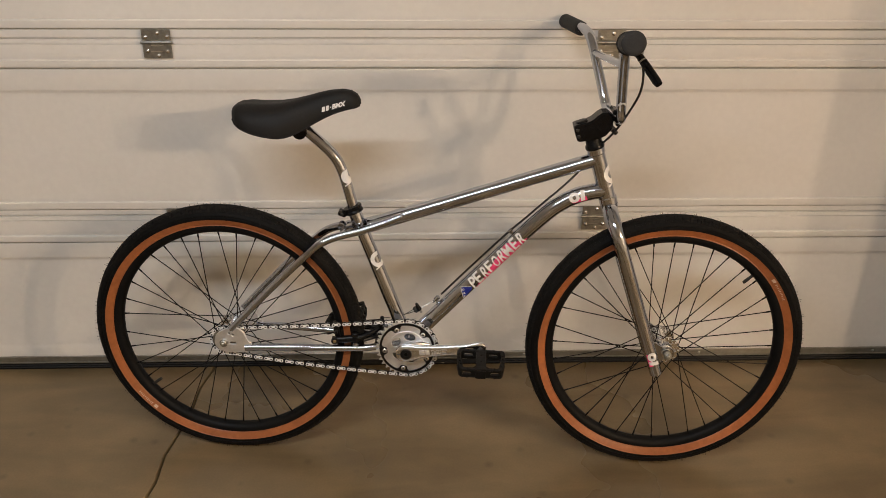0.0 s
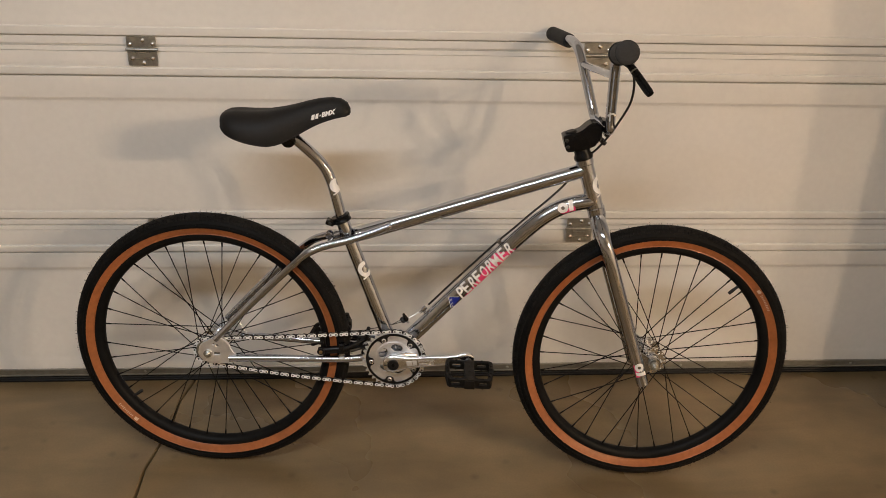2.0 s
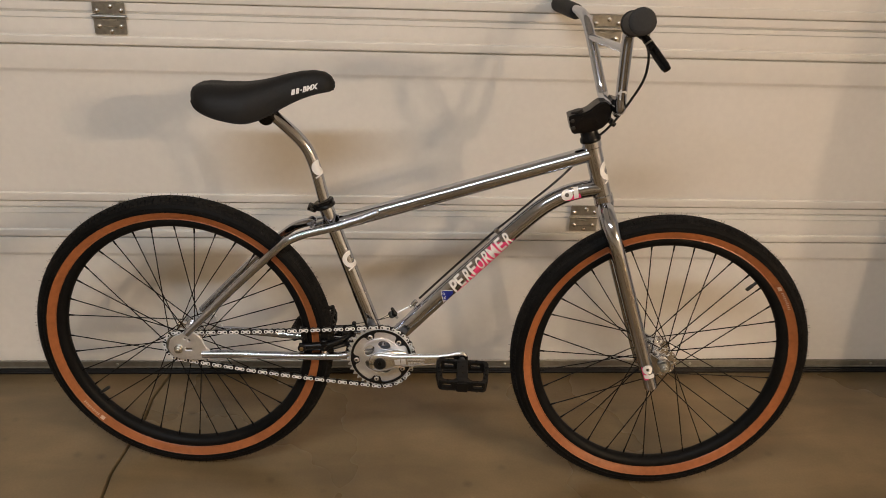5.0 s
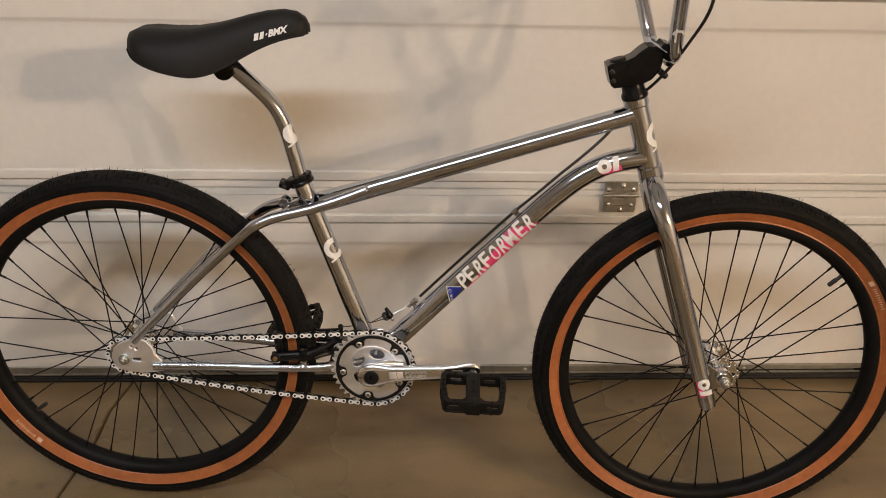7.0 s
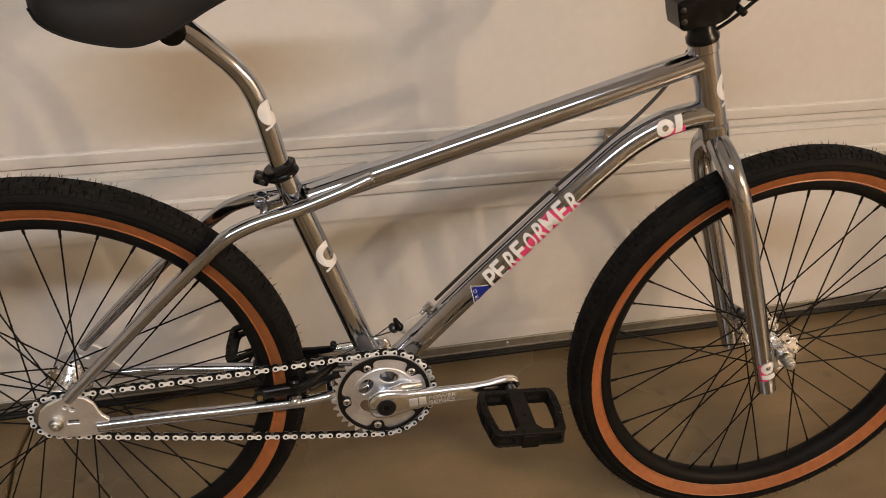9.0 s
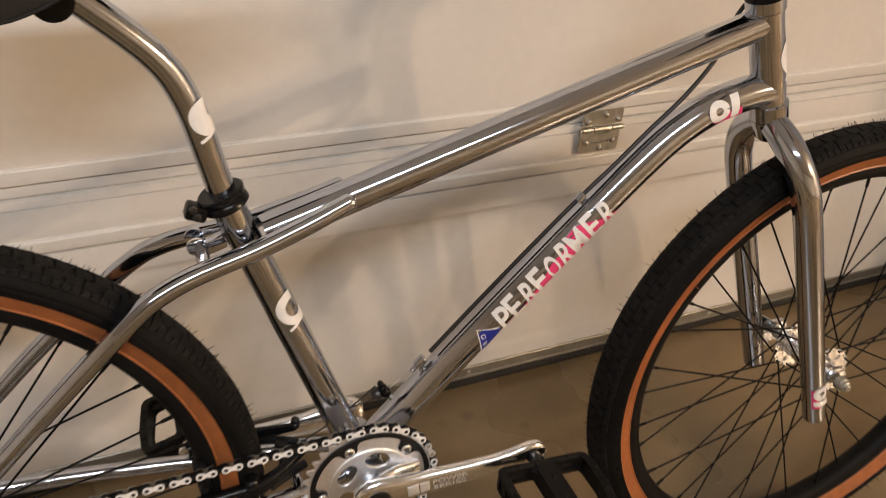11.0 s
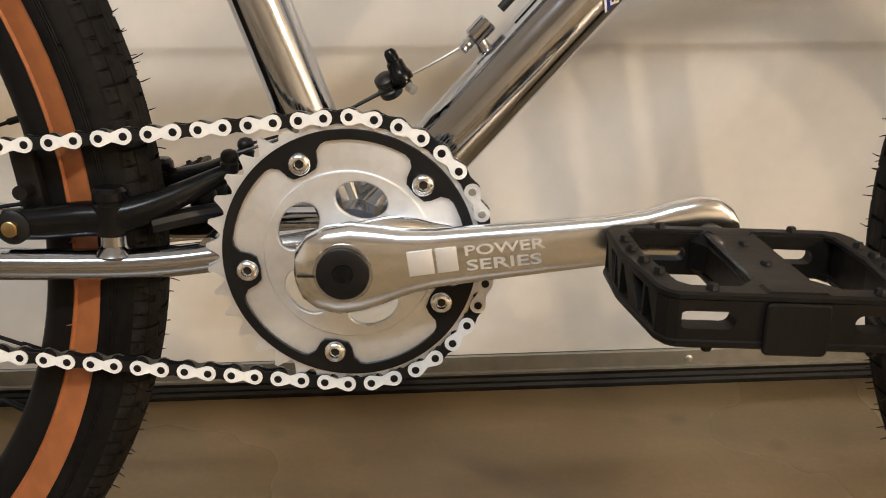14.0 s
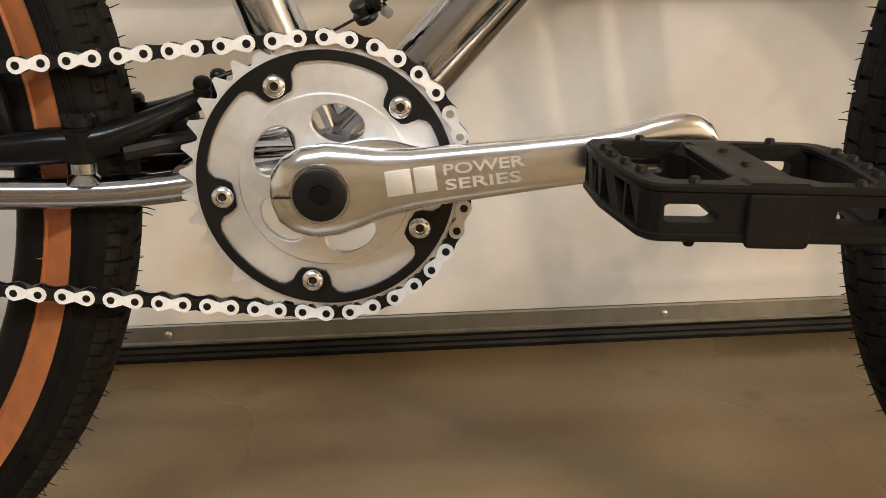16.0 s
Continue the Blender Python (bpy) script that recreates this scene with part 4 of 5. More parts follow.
def sidewall_print(cu, cv, a_mid, wheel):
    """Small white print on the sidewall: one logo block and a row of plain bars."""
    marks = [(-4.4, 2.0, 0.0036)] + [(-2.0 + 0.92 * i, 0.36, 0.0019 if i % 3 else 0.0026) for i in range(10)]
    for off, wid, hh in marks:
        bm = bmesh.new()
        a0, a1 = a_mid - radians(off - wid / 2), a_mid - radians(off + wid / 2)
        grid = []
        for r in (0.2972 - hh, 0.2972, 0.2972 + hh):
            w = float(np.interp(r, [0.2925, 0.2985, 0.3020, 0.3036], [0.0194, 0.0221, 0.0236, 0.0242])) + 0.0005
            grid.append([bm.verts.new(P(cu + r * math.cos(a0 + (a1 - a0) * t / 3), cv + r * math.sin(a0 + (a1 - a0) * t / 3), w)) for t in range(4)])
        for i in range(2):
            for j in range(3):
                bm.faces.new((grid[i][j], grid[i][j + 1], grid[i + 1][j + 1], grid[i + 1][j]))
        part("printed_mark", bm, M_FADED, wheel)


sidewall_print(0.0, 0.0, radians(222), rear_wheel)
sidewall_print(1.0628, 0.003, radians(33), front_wheel)

# ---- drivetrain ----
RC = RING_C
CH_W = 0.0455
PITCH = 0.0127
RING_R, COG_R = PITCH / (2 * math.sin(math.pi / 36)), PITCH / (2 * math.sin(math.pi / 16))
COG_C = (-0.004, -0.004)


def tooth_outline(cx, cy, n, root, tip, phase):
    pts = []
    for i in range(n):
        a = phase + 2 * math.pi * i / n
        st = 2 * math.pi / n
        for f, r in ((0.0, root), (0.12, root + 0.0006), (0.30, root + 0.55 * (tip - root)), (0.43, tip), (0.57, tip), (0.70, root + 0.55 * (tip - root)), (0.88, root + 0.0006)):
            pts.append((cx + r * math.cos(a + st * f), cy + r * math.sin(a + st * f)))
    return pts


def build_crankset():
    BOLT0 = radians(44.5)
    # toothed ring
    bm = bmesh.new()
    plate(bm, tooth_outline(RC[0], RC[1], 36, RING_R - 0.0042, RING_R + 0.0030, radians(1.5)), 0.0026, lambda a, b, c: P(a, b, CH_W - 0.0013 + c), holes=[circle(RC[0], RC[1], 0.058, 60)])
    ring = part("chainring", bm, M_SATIN, bike, "bright toothed chainring with a black bolt-on ring", 25)
    # black outer ring with five tabs
    out = circle(0, 0, 0.0668, 90)
    inner = []
    for k in range(5):
        c = BOLT0 + 2 * math.pi * k / 5
        n_tab = radians(9.5)
        flare = radians(13.5)
        seq = [(c - flare - radians(3.0), 0.0615), (c - flare, 0.0605), (c - n_tab - radians(1.2), 0.0575), (c - n_tab, 0.0520), (c - n_tab + radians(2), 0.0490), (c, 0.0478), (c + n_tab - radians(2), 0.0490), (c + n_tab, 0.0520), (c + n_tab + radians(1.2), 0.0575), (c + flare, 0.0605), (c + flare + radians(3.0), 0.0615)]
        inner += [(r * math.cos(a), r * math.sin(a)) for a, r in seq]
        nxt = c + 2 * math.pi / 5
        a0, a1 = seq[-1][0], nxt - flare - radians(3.0)
        for i in range(1, 10):
            a = a0 + (a1 - a0) * i / 10
            inner.append((0.0615 * math.cos(a), 0.0615 * math.sin(a)))
    bm = bmesh.new()
    plate(bm, out, 0.0024, lambda a, b, c: P(RC[0] + a, RC[1] + b, CH_W + 0.0014 + c), holes=[inner], bevel=0.0003)
    part("bash_ring", bm, M_BLACK, ring, "matt black five-tab ring", 25)
    # satin spider disc with holes
    hole_list = []
    for k in range(5):
        a = radians(5) + 2 * math.pi * k / 5
        hole_list.append([(0.0305 * math.cos(a) + 0.0138 * math.cos(t) * -math.sin(a) + 0.0098 * math.sin(t) * math.cos(a), 0.0305 * math.sin(a) + 0.0138 * math.cos(t) * math.cos(a) + 0.0098 * math.sin(t) * math.sin(a)) for t in [2 * math.pi * i / 24 for i in range(24)]])
    bm = bmesh.new()
    plate(bm, circle(0, 0, 0.0452, 80), 0.0036, lambda a, b, c: P(RC[0] + a, RC[1] + b, CH_W - 0.0006 + c), holes=hole_list, bevel=0.0006)
    part("spider", bm, M_SATIN, ring, "satin aluminium spider with oval holes", 25)
    bm = bmesh.new()
    plate(bm, circle(0, 0, 0.0640, 90), 0.0020, lambda a, b, c: P(RC[0] + a, RC[1] + b, CH_W - 0.0006 + c), holes=[circle(0, 0, 0.0448, 80)])
    part("guard_disc", bm, M_SATIN, ring, "brushed aluminium disc", 25)
    for k in range(5):
        a = BOLT0 + 2 * math.pi * k / 5
        bm = bmesh.new()
        o = P(RC[0] + 0.0545 * math.cos(a), RC[1] + 0.0545 * math.sin(a), CH_W + 0.0036)
        turned(bm, o, (0, -1, 0), [(0, 0.0056), (0.0006, 0.0060), (0.0014, 0.0058), (0.0022, 0.0051), (0.0028, 0.0041), (0.0030, 0.0029), (0.0006, 0.0026), (0.0006, 0.0004)], 24)
        part("chainring_bolt", bm, M_ALU, ring, "chrome socket bolt")
        # dark disc stands in for the shade inside the bolt's socket
        bm = bmesh.new()
        turned(bm, o + Vector((0, -0.0006, 0)), (0, -1, 0), [(0, 0.0024), (0.0003, 0.0024)], 6)
        part("socket", bm, M_DARK, ring)
    # bright tongue from the arm's boss to the ring
    bm = bmesh.new()
    sweep(bm, [P(RC[0] + a, RC[1] + b, w) for a, b, w in ((0.008, 0.010, 0.062), (0.024, 0.0125, 0.058), (0.040, 0.0110, 0.0535), (0.053, 0.0095, 0.0495))], [0.0120, 0.0118, 0.0102, 0.0080], 18, 5, flat=(0.55, 1.0))
    part("spider_arm", bm, M_ALU, ring)
    # arms
    for s in (1, -1):
        build_arm(s)


def build_arm(s):
    """Forged arm: boss round the axle, waisted and swept outward to the pedal eye."""
    ang = radians(7.9) if s > 0 else radians(187.0)
    e = Vector((math.cos(ang), math.sin(ang)))
    n = Vector((-e.y, e.x))
    prof = [(-0.0245, 0.006, 0.070, 0.012), (-0.0225, 0.0135, 0.070, 0.015), (-0.016, 0.0195, 0.070, 0.0175), (-0.006, 0.0232, 0.070, 0.018), (0.006, 0.0232, 0.070, 0.018), (0.018, 0.0205, 0.0705, 0.0175), (0.030, 0.0172, 0.071, 0.0165), (0.045, 0.0150, 0.0715, 0.0155), (0.070, 0.0140, 0.0735, 0.0145), (0.100, 0.0130, 0.0765, 0.0138), (0.130, 0.0122, 0.079, 0.0132), (0.150, 0.0130, 0.080, 0.0132), (0.163, 0.0155, 0.0805, 0.0135), (0.175, 0.0165, 0.0805, 0.0135), (0.184, 0.0148, 0.0805, 0.0130), (0.190, 0.0095, 0.0805, 0.0115), (0.1925, 0.004, 0.0805, 0.009)]
    bm = bmesh.new()
    rings = []
    m = 36
    for d0, hw, wc, th in prof:
        ring = []
        for j in range(m):
            a = 2 * math.pi * j / m
            x = math.copysign(abs(math.cos(a)) ** 0.62, math.cos(a)) * hw
            z = math.copysign(abs(math.sin(a)) ** 0.74, math.sin(a)) * th / 2
            ring.append(bm.verts.new(P(RC[0] + e.x * d0 + n.x * x, RC[1] + e.y * d0 + n.y * x, s * (wc + z))))
        rings.append(ring)
    for a, b in zip(rings, rings[1:]):
        for j in range(m):
            bm.faces.new((a[j], a[(j + 1) % m], b[(j + 1) % m], b[j]))
    bm.faces.new(rings[0][::-1]), bm.faces.new(rings[-1])
    # pinch boss
    if s > 0:
        turned(bm, P(RC[0] - 0.018, RC[1] - 0.013, 0.068), Vector((0.35, 0, 0.94)), [(0, 0.0045), (0.001, 0.0065), (0.026, 0.0065), (0.027, 0.0045)], 16)
    arm = part("crank_arm", bm, M_ALU, bike, "polished aluminium crank arm", 50)
    bm = bmesh.new()
    turned(bm, P(RC[0], RC[1], s * 0.030), (0, -s, 0), [(0, 0.0115), (0.038, 0.0115), (0.038, 0.0150), (0.0488, 0.0150), (0.0495, 0.0145), (0.0495, 0.0134), (0.0440, 0.0132), (0.0440, 0.0010)], 28)
    part("axle", bm, M_CHROME, arm)
    bm = bmesh.new()
    turned(bm, P(RC[0], RC[1], s * 0.0785), (0, -s, 0), [(0, 0.0132), (0.0018, 0.0132), (0.0024, 0.0122), (0.0022, 0.0052), (0.0012, 0.0046), (0.0012, 0.001)], 30)
    part("axle_cap", bm, M_BLACK, arm, "black axle cap with a hex socket")
    # shade of the hex hole, put in as a dark six-sided disc
    bm = bmesh.new()
    turned(bm, P(RC[0], RC[1], s * 0.0797), (0, -s, 0), [(0, 0.0046), (0.0004, 0.0045)], 6)
    part("hex_socket_shade", bm, M_TYRE, arm)
    if s > 0:
        # slot as a dark block, its shade in the colour, and pale etched print
        bm = bmesh.new()
        box(bm, P(RC[0] - 0.0178, RC[1] - 0.0015, 0.0765), (0.0095, 0.006, 0.0012))
        part("pinch_slot_shade", bm, M_DARK, arm)
        for d0, h0, ln, ht in ((0.0325, 0.0005, 0.0125, 0.0125), (0.0465, 0.0005, 0.0105, 0.0125)):
            bm = bmesh.new()
            wc = float(np.interp(d0, [q[0] for q in prof], [q[2] + q[3] / 2 for q in prof]))
            box(bm, P(RC[0] + e.x * (d0 + ln / 2) + n.x * h0, RC[1] + e.y * (d0 + ln / 2) + n.y * h0, wc + 0.0001), (ln, 0.0016, ht), Matrix.Rotation(-ang, 3, "Y"), 0.0003)
            part("printed_mark", bm, M_PRINT, arm)
        for word, d0, h0, wide in (("POWER", 0.0610, 0.0013, 0.0390), ("SERIES", 0.0610, -0.0062, 0.0365)):
            bm = lettering(word, 0.0054, wide, 0.0, 0.012, 0.01)
            for q in bm.verts:
                a, b = d0 + q.co.x, h0 + q.co.y
                wc = float(np.interp(a, [r[0] for r in prof], [r[2] + r[3] / 2 for r in prof]))
                q.co = P(RC[0] + e.x * a + n.x * b, RC[1] + e.y * a + n.y * b, wc + 0.0005)
            part("lettering", bm, M_PRINT, arm)


def build_pedal(s, cu, cv, tilt):
    """Nylon platform: top and bottom frame, slotted walls, pocketed sides, spine and moulded pins."""
    T = Matrix.Translation(P(cu, cv, s * 0.0955)) @ Matrix.Rotation(radians(tilt), 4, "Y")

    def to(x, y, z):  # x forward, y outward along the axle, z up
        return T @ Vector((x * 1.05 + 0.0015, -s * y, z))
    t, d0, d1 = 0.0215, 0.002, 0.0985
    half_out = [(0.0, d0), (0.044, d0), (0.050, d0 + 0.003), (0.053, d0 + 0.012), (0.053, d0 + 0.046), (0.0475, d1 - 0.008), (0.0445, d1 - 0.002), (0.041, d1), (0.0, d1)]
    outline = half_out[1:-1] + [(-x, y) for x, y in half_out[1:-1]][::-1]
    half_win = [(0.0110, d0 + 0.0075), (0.0405, d0 + 0.0075), (0.0435, d0 + 0.013), (0.0435, d0 + 0.045), (0.0385, d1 - 0.0135), (0.0350, d1 - 0.0095), (0.0185, d1 - 0.0095), (0.0110, d1 - 0.0190)]
    wins = [half_win, [(-x, y) for x, y in half_win]]
    body = None
    for z0 in (t / 2 - 0.0035, -t / 2):
        bm = bmesh.new()
        plate(bm, outline, 0.0035, lambda x, y, z, z0=z0: to(x, y, z0 + z), holes=wins, bevel=0.0009)
        ob = part("lower_frame" if body else "pedal", bm, M_PEDAL, body or bike, "" if body else "black nylon platform pedal with moulded pins", 28)
        body = body or ob

    def rounded(cx, cz, a, b, r):
        pts = []
        for qx, qz, st in ((a, b, 0), (-a, b, 90), (-a, -b, 180), (a, -b, 270)):
            for i in range(5):
                an = radians(st + 22.5 * i)
                pts.append((cx + qx - math.copysign(r, qx) + r * math.cos(an), cz + qz - math.copysign(r, qz) + r * math.sin(an)))
        return pts

    def wall(p, q, thick, holes=(), zh=t / 2 - 0.0012, inset=0.0006):
        """A standing wall from p to q in plan, its thickness to the inside."""
        p, q = Vector(p), Vector(q)
        e = (q - p)
        ln = e.length
        e.normalize()
        nn = Vector((-e.y, e.x))
        if nn.dot(Vector((0, 0.05)) - (p + q) / 2) < 0:
            nn = -nn
        bm = bmesh.new()
        plate(bm, [(0, -zh), (ln, -zh), (ln, zh), (0, zh)], thick, lambda a, b, c: to(p.x + e.x * a + nn.x * (c + inset), p.y + e.y * a + nn.y * (c + inset), b), holes=holes)
        part("wall", bm, M_PEDAL, body, angle=28)
    # slotted outer and inner walls
    wall((-0.041, d1), (-0.010, d1), 0.0095, [rounded(0.0105, 0.0, 0.0100, 0.0034, 0.0031)])
    wall((0.010, d1), (0.041, d1), 0.0095, [rounded(0.0205, 0.0, 0.0100, 0.0034, 0.0031)])
    wall((-0.044, d0), (-0.009, d0), 0.0085, [rounded(0.0165, 0.0, 0.0100, 0.0034, 0.0031)])
    wall((0.009, d0), (0.044, d0), 0.0085, [rounded(0.0185, 0.0, 0.0100, 0.0034, 0.0031)])
    # sides: pockets backed by a thin wall
    for g in (-1, 1):
        chain = [(g * x, y) for x, y in half_out[1:8]]
        for p, q in zip(chain, chain[1:]):
            ln = (Vector(q) - Vector(p)).length
            holes = []
            if ln > 0.03:
                h = t / 2 - 0.0045
                k = 3
                for i in range(k):
                    a0, a1 = ln * (i + 0.08) / k, ln * (i + 0.92) / k
                    holes.append([(a0, -h), (a1, -h), (a0 + (a1 - a0) * 0.25, h), (a0, h)] if i % 2 == 0 else [(a0 + (a1 - a0) * 0.75, -h), (a1, -h), (a1, h), (a0, h)])
            wall(p, q, 0.0045, holes)
            if holes:
                wall(p, q, 0.0015, (), inset=0.0068)
    # spine over the axle, swelling to a wedge at both ends
    bm = bmesh.new()
    hz = t / 2
    secs = [(d0 + 0.004, 0.017, hz + 0.0006), (d0 + 0.010, 0.0165, hz + 0.0008), (d0 + 0.017, 0.0108, hz - 0.0002), (d0 + 0.040, 0.0100, hz - 0.0008), (d0 + 0.062, 0.0098, hz - 0.0008), (d1 - 0.022, 0.0100, hz - 0.0004), (d1 - 0.010, 0.0185, hz + 0.0008), (d1 - 0.001, 0.0175, hz + 0.0009)]
    rings = []
    for y, hx, hh in secs:
        rings.append([bm.verts.new(to(x, y, z)) for x, z in ((hx * 0.55, hh), (hx, hh * 0.55), (hx, -hh * 0.55), (hx * 0.55, -hh), (-hx * 0.55, -hh), (-hx, -hh * 0.55), (-hx, hh * 0.55), (-hx * 0.55, hh))])
    for a, b in zip(rings, rings[1:]):
        for j in range(8):
            bm.faces.new((a[j], a[(j + 1) % 8], b[(j + 1) % 8], b[j]))
    bm.faces.new(rings[0][::-1]), bm.faces.new(rings[-1])
    part("spine", bm, M_PEDAL, body, angle=20)
    bm = bmesh.new()
    turned(bm, to(0, -0.017, 0), to(0, 1, 0) - to(0, 0, 0), [(0, 0.0070), (0.006, 0.0085), (0.016, 0.0085), (0.019, 0.0070)], 18)
    part("pedal_axle", bm, M_DARK, body)
    bm = bmesh.new()
    plate(bm, rounded(0, 0, 0.0112, 0.0100, 0.002), 0.0022, lambda a, b, c: to(a, d1 + c - 0.0004, b - 0.0022), bevel=0.0007)
    part("end_cap", bm, M_PEDAL, body, "moulded square end cap")
    for zf in (1, -1):
        for x, y in ((-0.0480, 0.0300), (-0.0480, 0.0450), (-0.0462, 0.0610), (-0.0435, 0.0760), (-0.0290, 0.0945), (-0.0285, 0.0065), (0.0285, 0.0065), (0.0480, 0.0300), (0.0480, 0.0450), (0.0462, 0.0610), (0.0435, 0.0760), (0.0290, 0.0945), (0.0005, 0.0310), (0.0005, 0.0600)):
            bm = bmesh.new()
            zz = t / 2 - (0.0 if abs(x) > 0.01 else 0.0008)
            a = to(x, y, zf * (zz - 0.001))
            b = to(x, y, zf * (zz + 0.0023))
            turned(bm, a, b - a, [(0, 0.0026), (0.0026, 0.0022), (0.0033, 0.0016)], 7)
            part("pin", bm, M_PEDAL, body)


build_crankset()
_pa = radians(7.0)
build_pedal(1, RC[0] + 0.175 * math.cos(_pa) + 0.003, RC[1] + 0.175 * math.sin(_pa) - 0.0025, 1.5)
build_pedal(-1, RC[0] - 0.175 * math.cos(_pa) - 0.003, RC[1] - 0.175 * math.sin(_pa) + 0.003, -22.0)

# rear sprocket
bm = bmesh.new()
plate(bm, tooth_outline(COG_C[0], COG_C[1], 16, COG_R - 0.0040, COG_R + 0.0028, 0.1), 0.0026, lambda a, b, c: P(a, b, CH_W - 0.0013 + c), holes=[circle(COG_C[0], COG_C[1], 0.016, 30)])
sprocket = part("sprocket", bm, M_GALV, rear_wheel, "small steel rear sprocket", 25)
sprocket.matrix_basis = rear_wheel.matrix_basis.inverted()


def chain_path():
    C1, C2 = Vector(RC), Vector(COG_C)
    e = (C1 - C2)
    dist = e.length
    e.normalize()
    up = Vector((-e.y, e.x))
    sa = (RING_R - COG_R) / dist
    ca = math.sqrt(1 - sa * sa)
    n1, n2 = up * ca - e * sa, -up * ca - e * sa
    a1 = math.atan2(n1.y, n1.x)
    a2 = math.atan2(n2.y, n2.x)
    pts = []
    A, B = C2 + n1 * COG_R, C1 + n1 * RING_R
    for i in range(120):
        t = i / 120
        pts.append(A.lerp(B, t) - Vector((0, 0.003 * math.sin(math.pi * t))))
    if a2 > a1:
        a2 -= 2 * math.pi
    for i in range(160):
        a = a1 + (a2 - a1) * i / 160
        pts.append(C1 + Vector((math.cos(a), math.sin(a))) * RING_R)
    A, B = C1 + n2 * RING_R, C2 + n2 * COG_R
    for i in range(120):
        t = i / 120
        pts.append(A.lerp(B, t) - Vector((0, 0.005 * math.sin(math.pi * t))))
    b1 = a1 - 2 * math.pi
    for i in range(81):
        a = a2 + (b1 - a2) * i / 80
        pts.append(C2 + Vector((math.cos(a), math.sin(a))) * COG_R)
    return pts


def link_outline(p, r, waist):
    pts = []
    for i in range(9):
        a = radians(-115 + 230 * i / 8)
        pts.append((p / 2 + r * math.cos(a), r * math.sin(a)))
    pts.append((0, waist))
    for i in range(9):
        a = radians(65 + 230 * i / 8)
        pts.append((-p / 2 + r * math.cos(a), r * math.sin(a)))
    pts.append((0, -waist))
    return pts


def build_chain():
    pts = chain_path()
    cum = [0.0]
    for a, b in zip(pts, pts[1:]):
        cum.append(cum[-1] + (b - a).length)
    total = cum[-1]
    n = int(round(total / PITCH / 2)) * 2
    step = total / n
    xs, ys = [p.x for p in pts], [p.y for p in pts]
    # phase: a pin of an outer link sits at this place on the upper run
    target = Vector((0.4183, 0.0601))
    s0 = cum[min(range(len(pts)), key=lambda i: (pts[i] - target).length)]

    def at(s):
        s %= total
        return Vector((float(np.interp(s, cum, xs)), float(np.interp(s, cum, ys))))

    def mesh_outer(face_mat, pin_mat, name):
        bm = bmesh.new()
        o = link_outline(step, 0.0043, 0.0022)
        for c, mi in ((0.0031, 0), (-0.0041, 2)):
            plate(bm, o, 0.0010, lambda a, b, z, c=c: Vector((a, -(c + z), b)), mat=mi)
        for sx in (-1, 1):
            turned(bm, Vector((sx * step / 2, 0.0046, 0)), (0, -1, 0), [(0, 0.0021), (0.0090, 0.0021), (0.0092, 0.0018)], 12, mat=1)
        bmesh.ops.recalc_face_normals(bm, faces=bm.faces)
        smooth_mesh(bm, 30)
        me = bpy.data.meshes.new(name)
        bm.to_mesh(me)
        bm.free()
        me.materials.append(face_mat)
        me.materials.append(pin_mat)
        me.materials.append(M_GALV)
        return me
    outer = mesh_outer(M_WHITE, M_BLACK, "outer_link")
    master = mesh_outer(M_SATIN, M_GALV, "master_link")
    bm = bmesh.new()
    o = link_outline(step, 0.0042, 0.0030)
    for c in (0.0018, -0.0028):
        plate(bm, o, 0.0010, lambda a, b, z, c=c: Vector((a, -(c + z), b)))
    for sx in (-1, 1):
        turned(bm, Vector((sx * step / 2, 0.0019, 0)), (0, -1, 0), [(0, 0.0038), (0.0038, 0.0038)], 12)
    bmesh.ops.recalc_face_normals(bm, faces=bm.faces)
    smooth_mesh(bm, 30)
    inner = bpy.data.meshes.new("inner_link")
    bm.to_mesh(inner)
    bm.free()
    inner.materials.append(M_BLACK)
    root = None
    for k in range(n):
        a, b = at(s0 + k * step), at(s0 + (k + 1) * step)
        mid = (a + b) / 2
        ang = math.atan2(b.y - a.y, b.x - a.x)
        m = Matrix.Translation(P(mid.x, mid.y, CH_W)) @ Matrix.Rotation(-ang, 4, "Y")
        me = inner if k % 2 else (master if k == 8 else outer)
        if root is None:
            root = shared("chain", me, bike, m)
            tagged(root, "white-plated chain with black inner links")
            root_inv = m.inverted()
        else:
            shared("inner_link" if k % 2 else "outer_link", me, root, root_inv @ m)


build_chain()

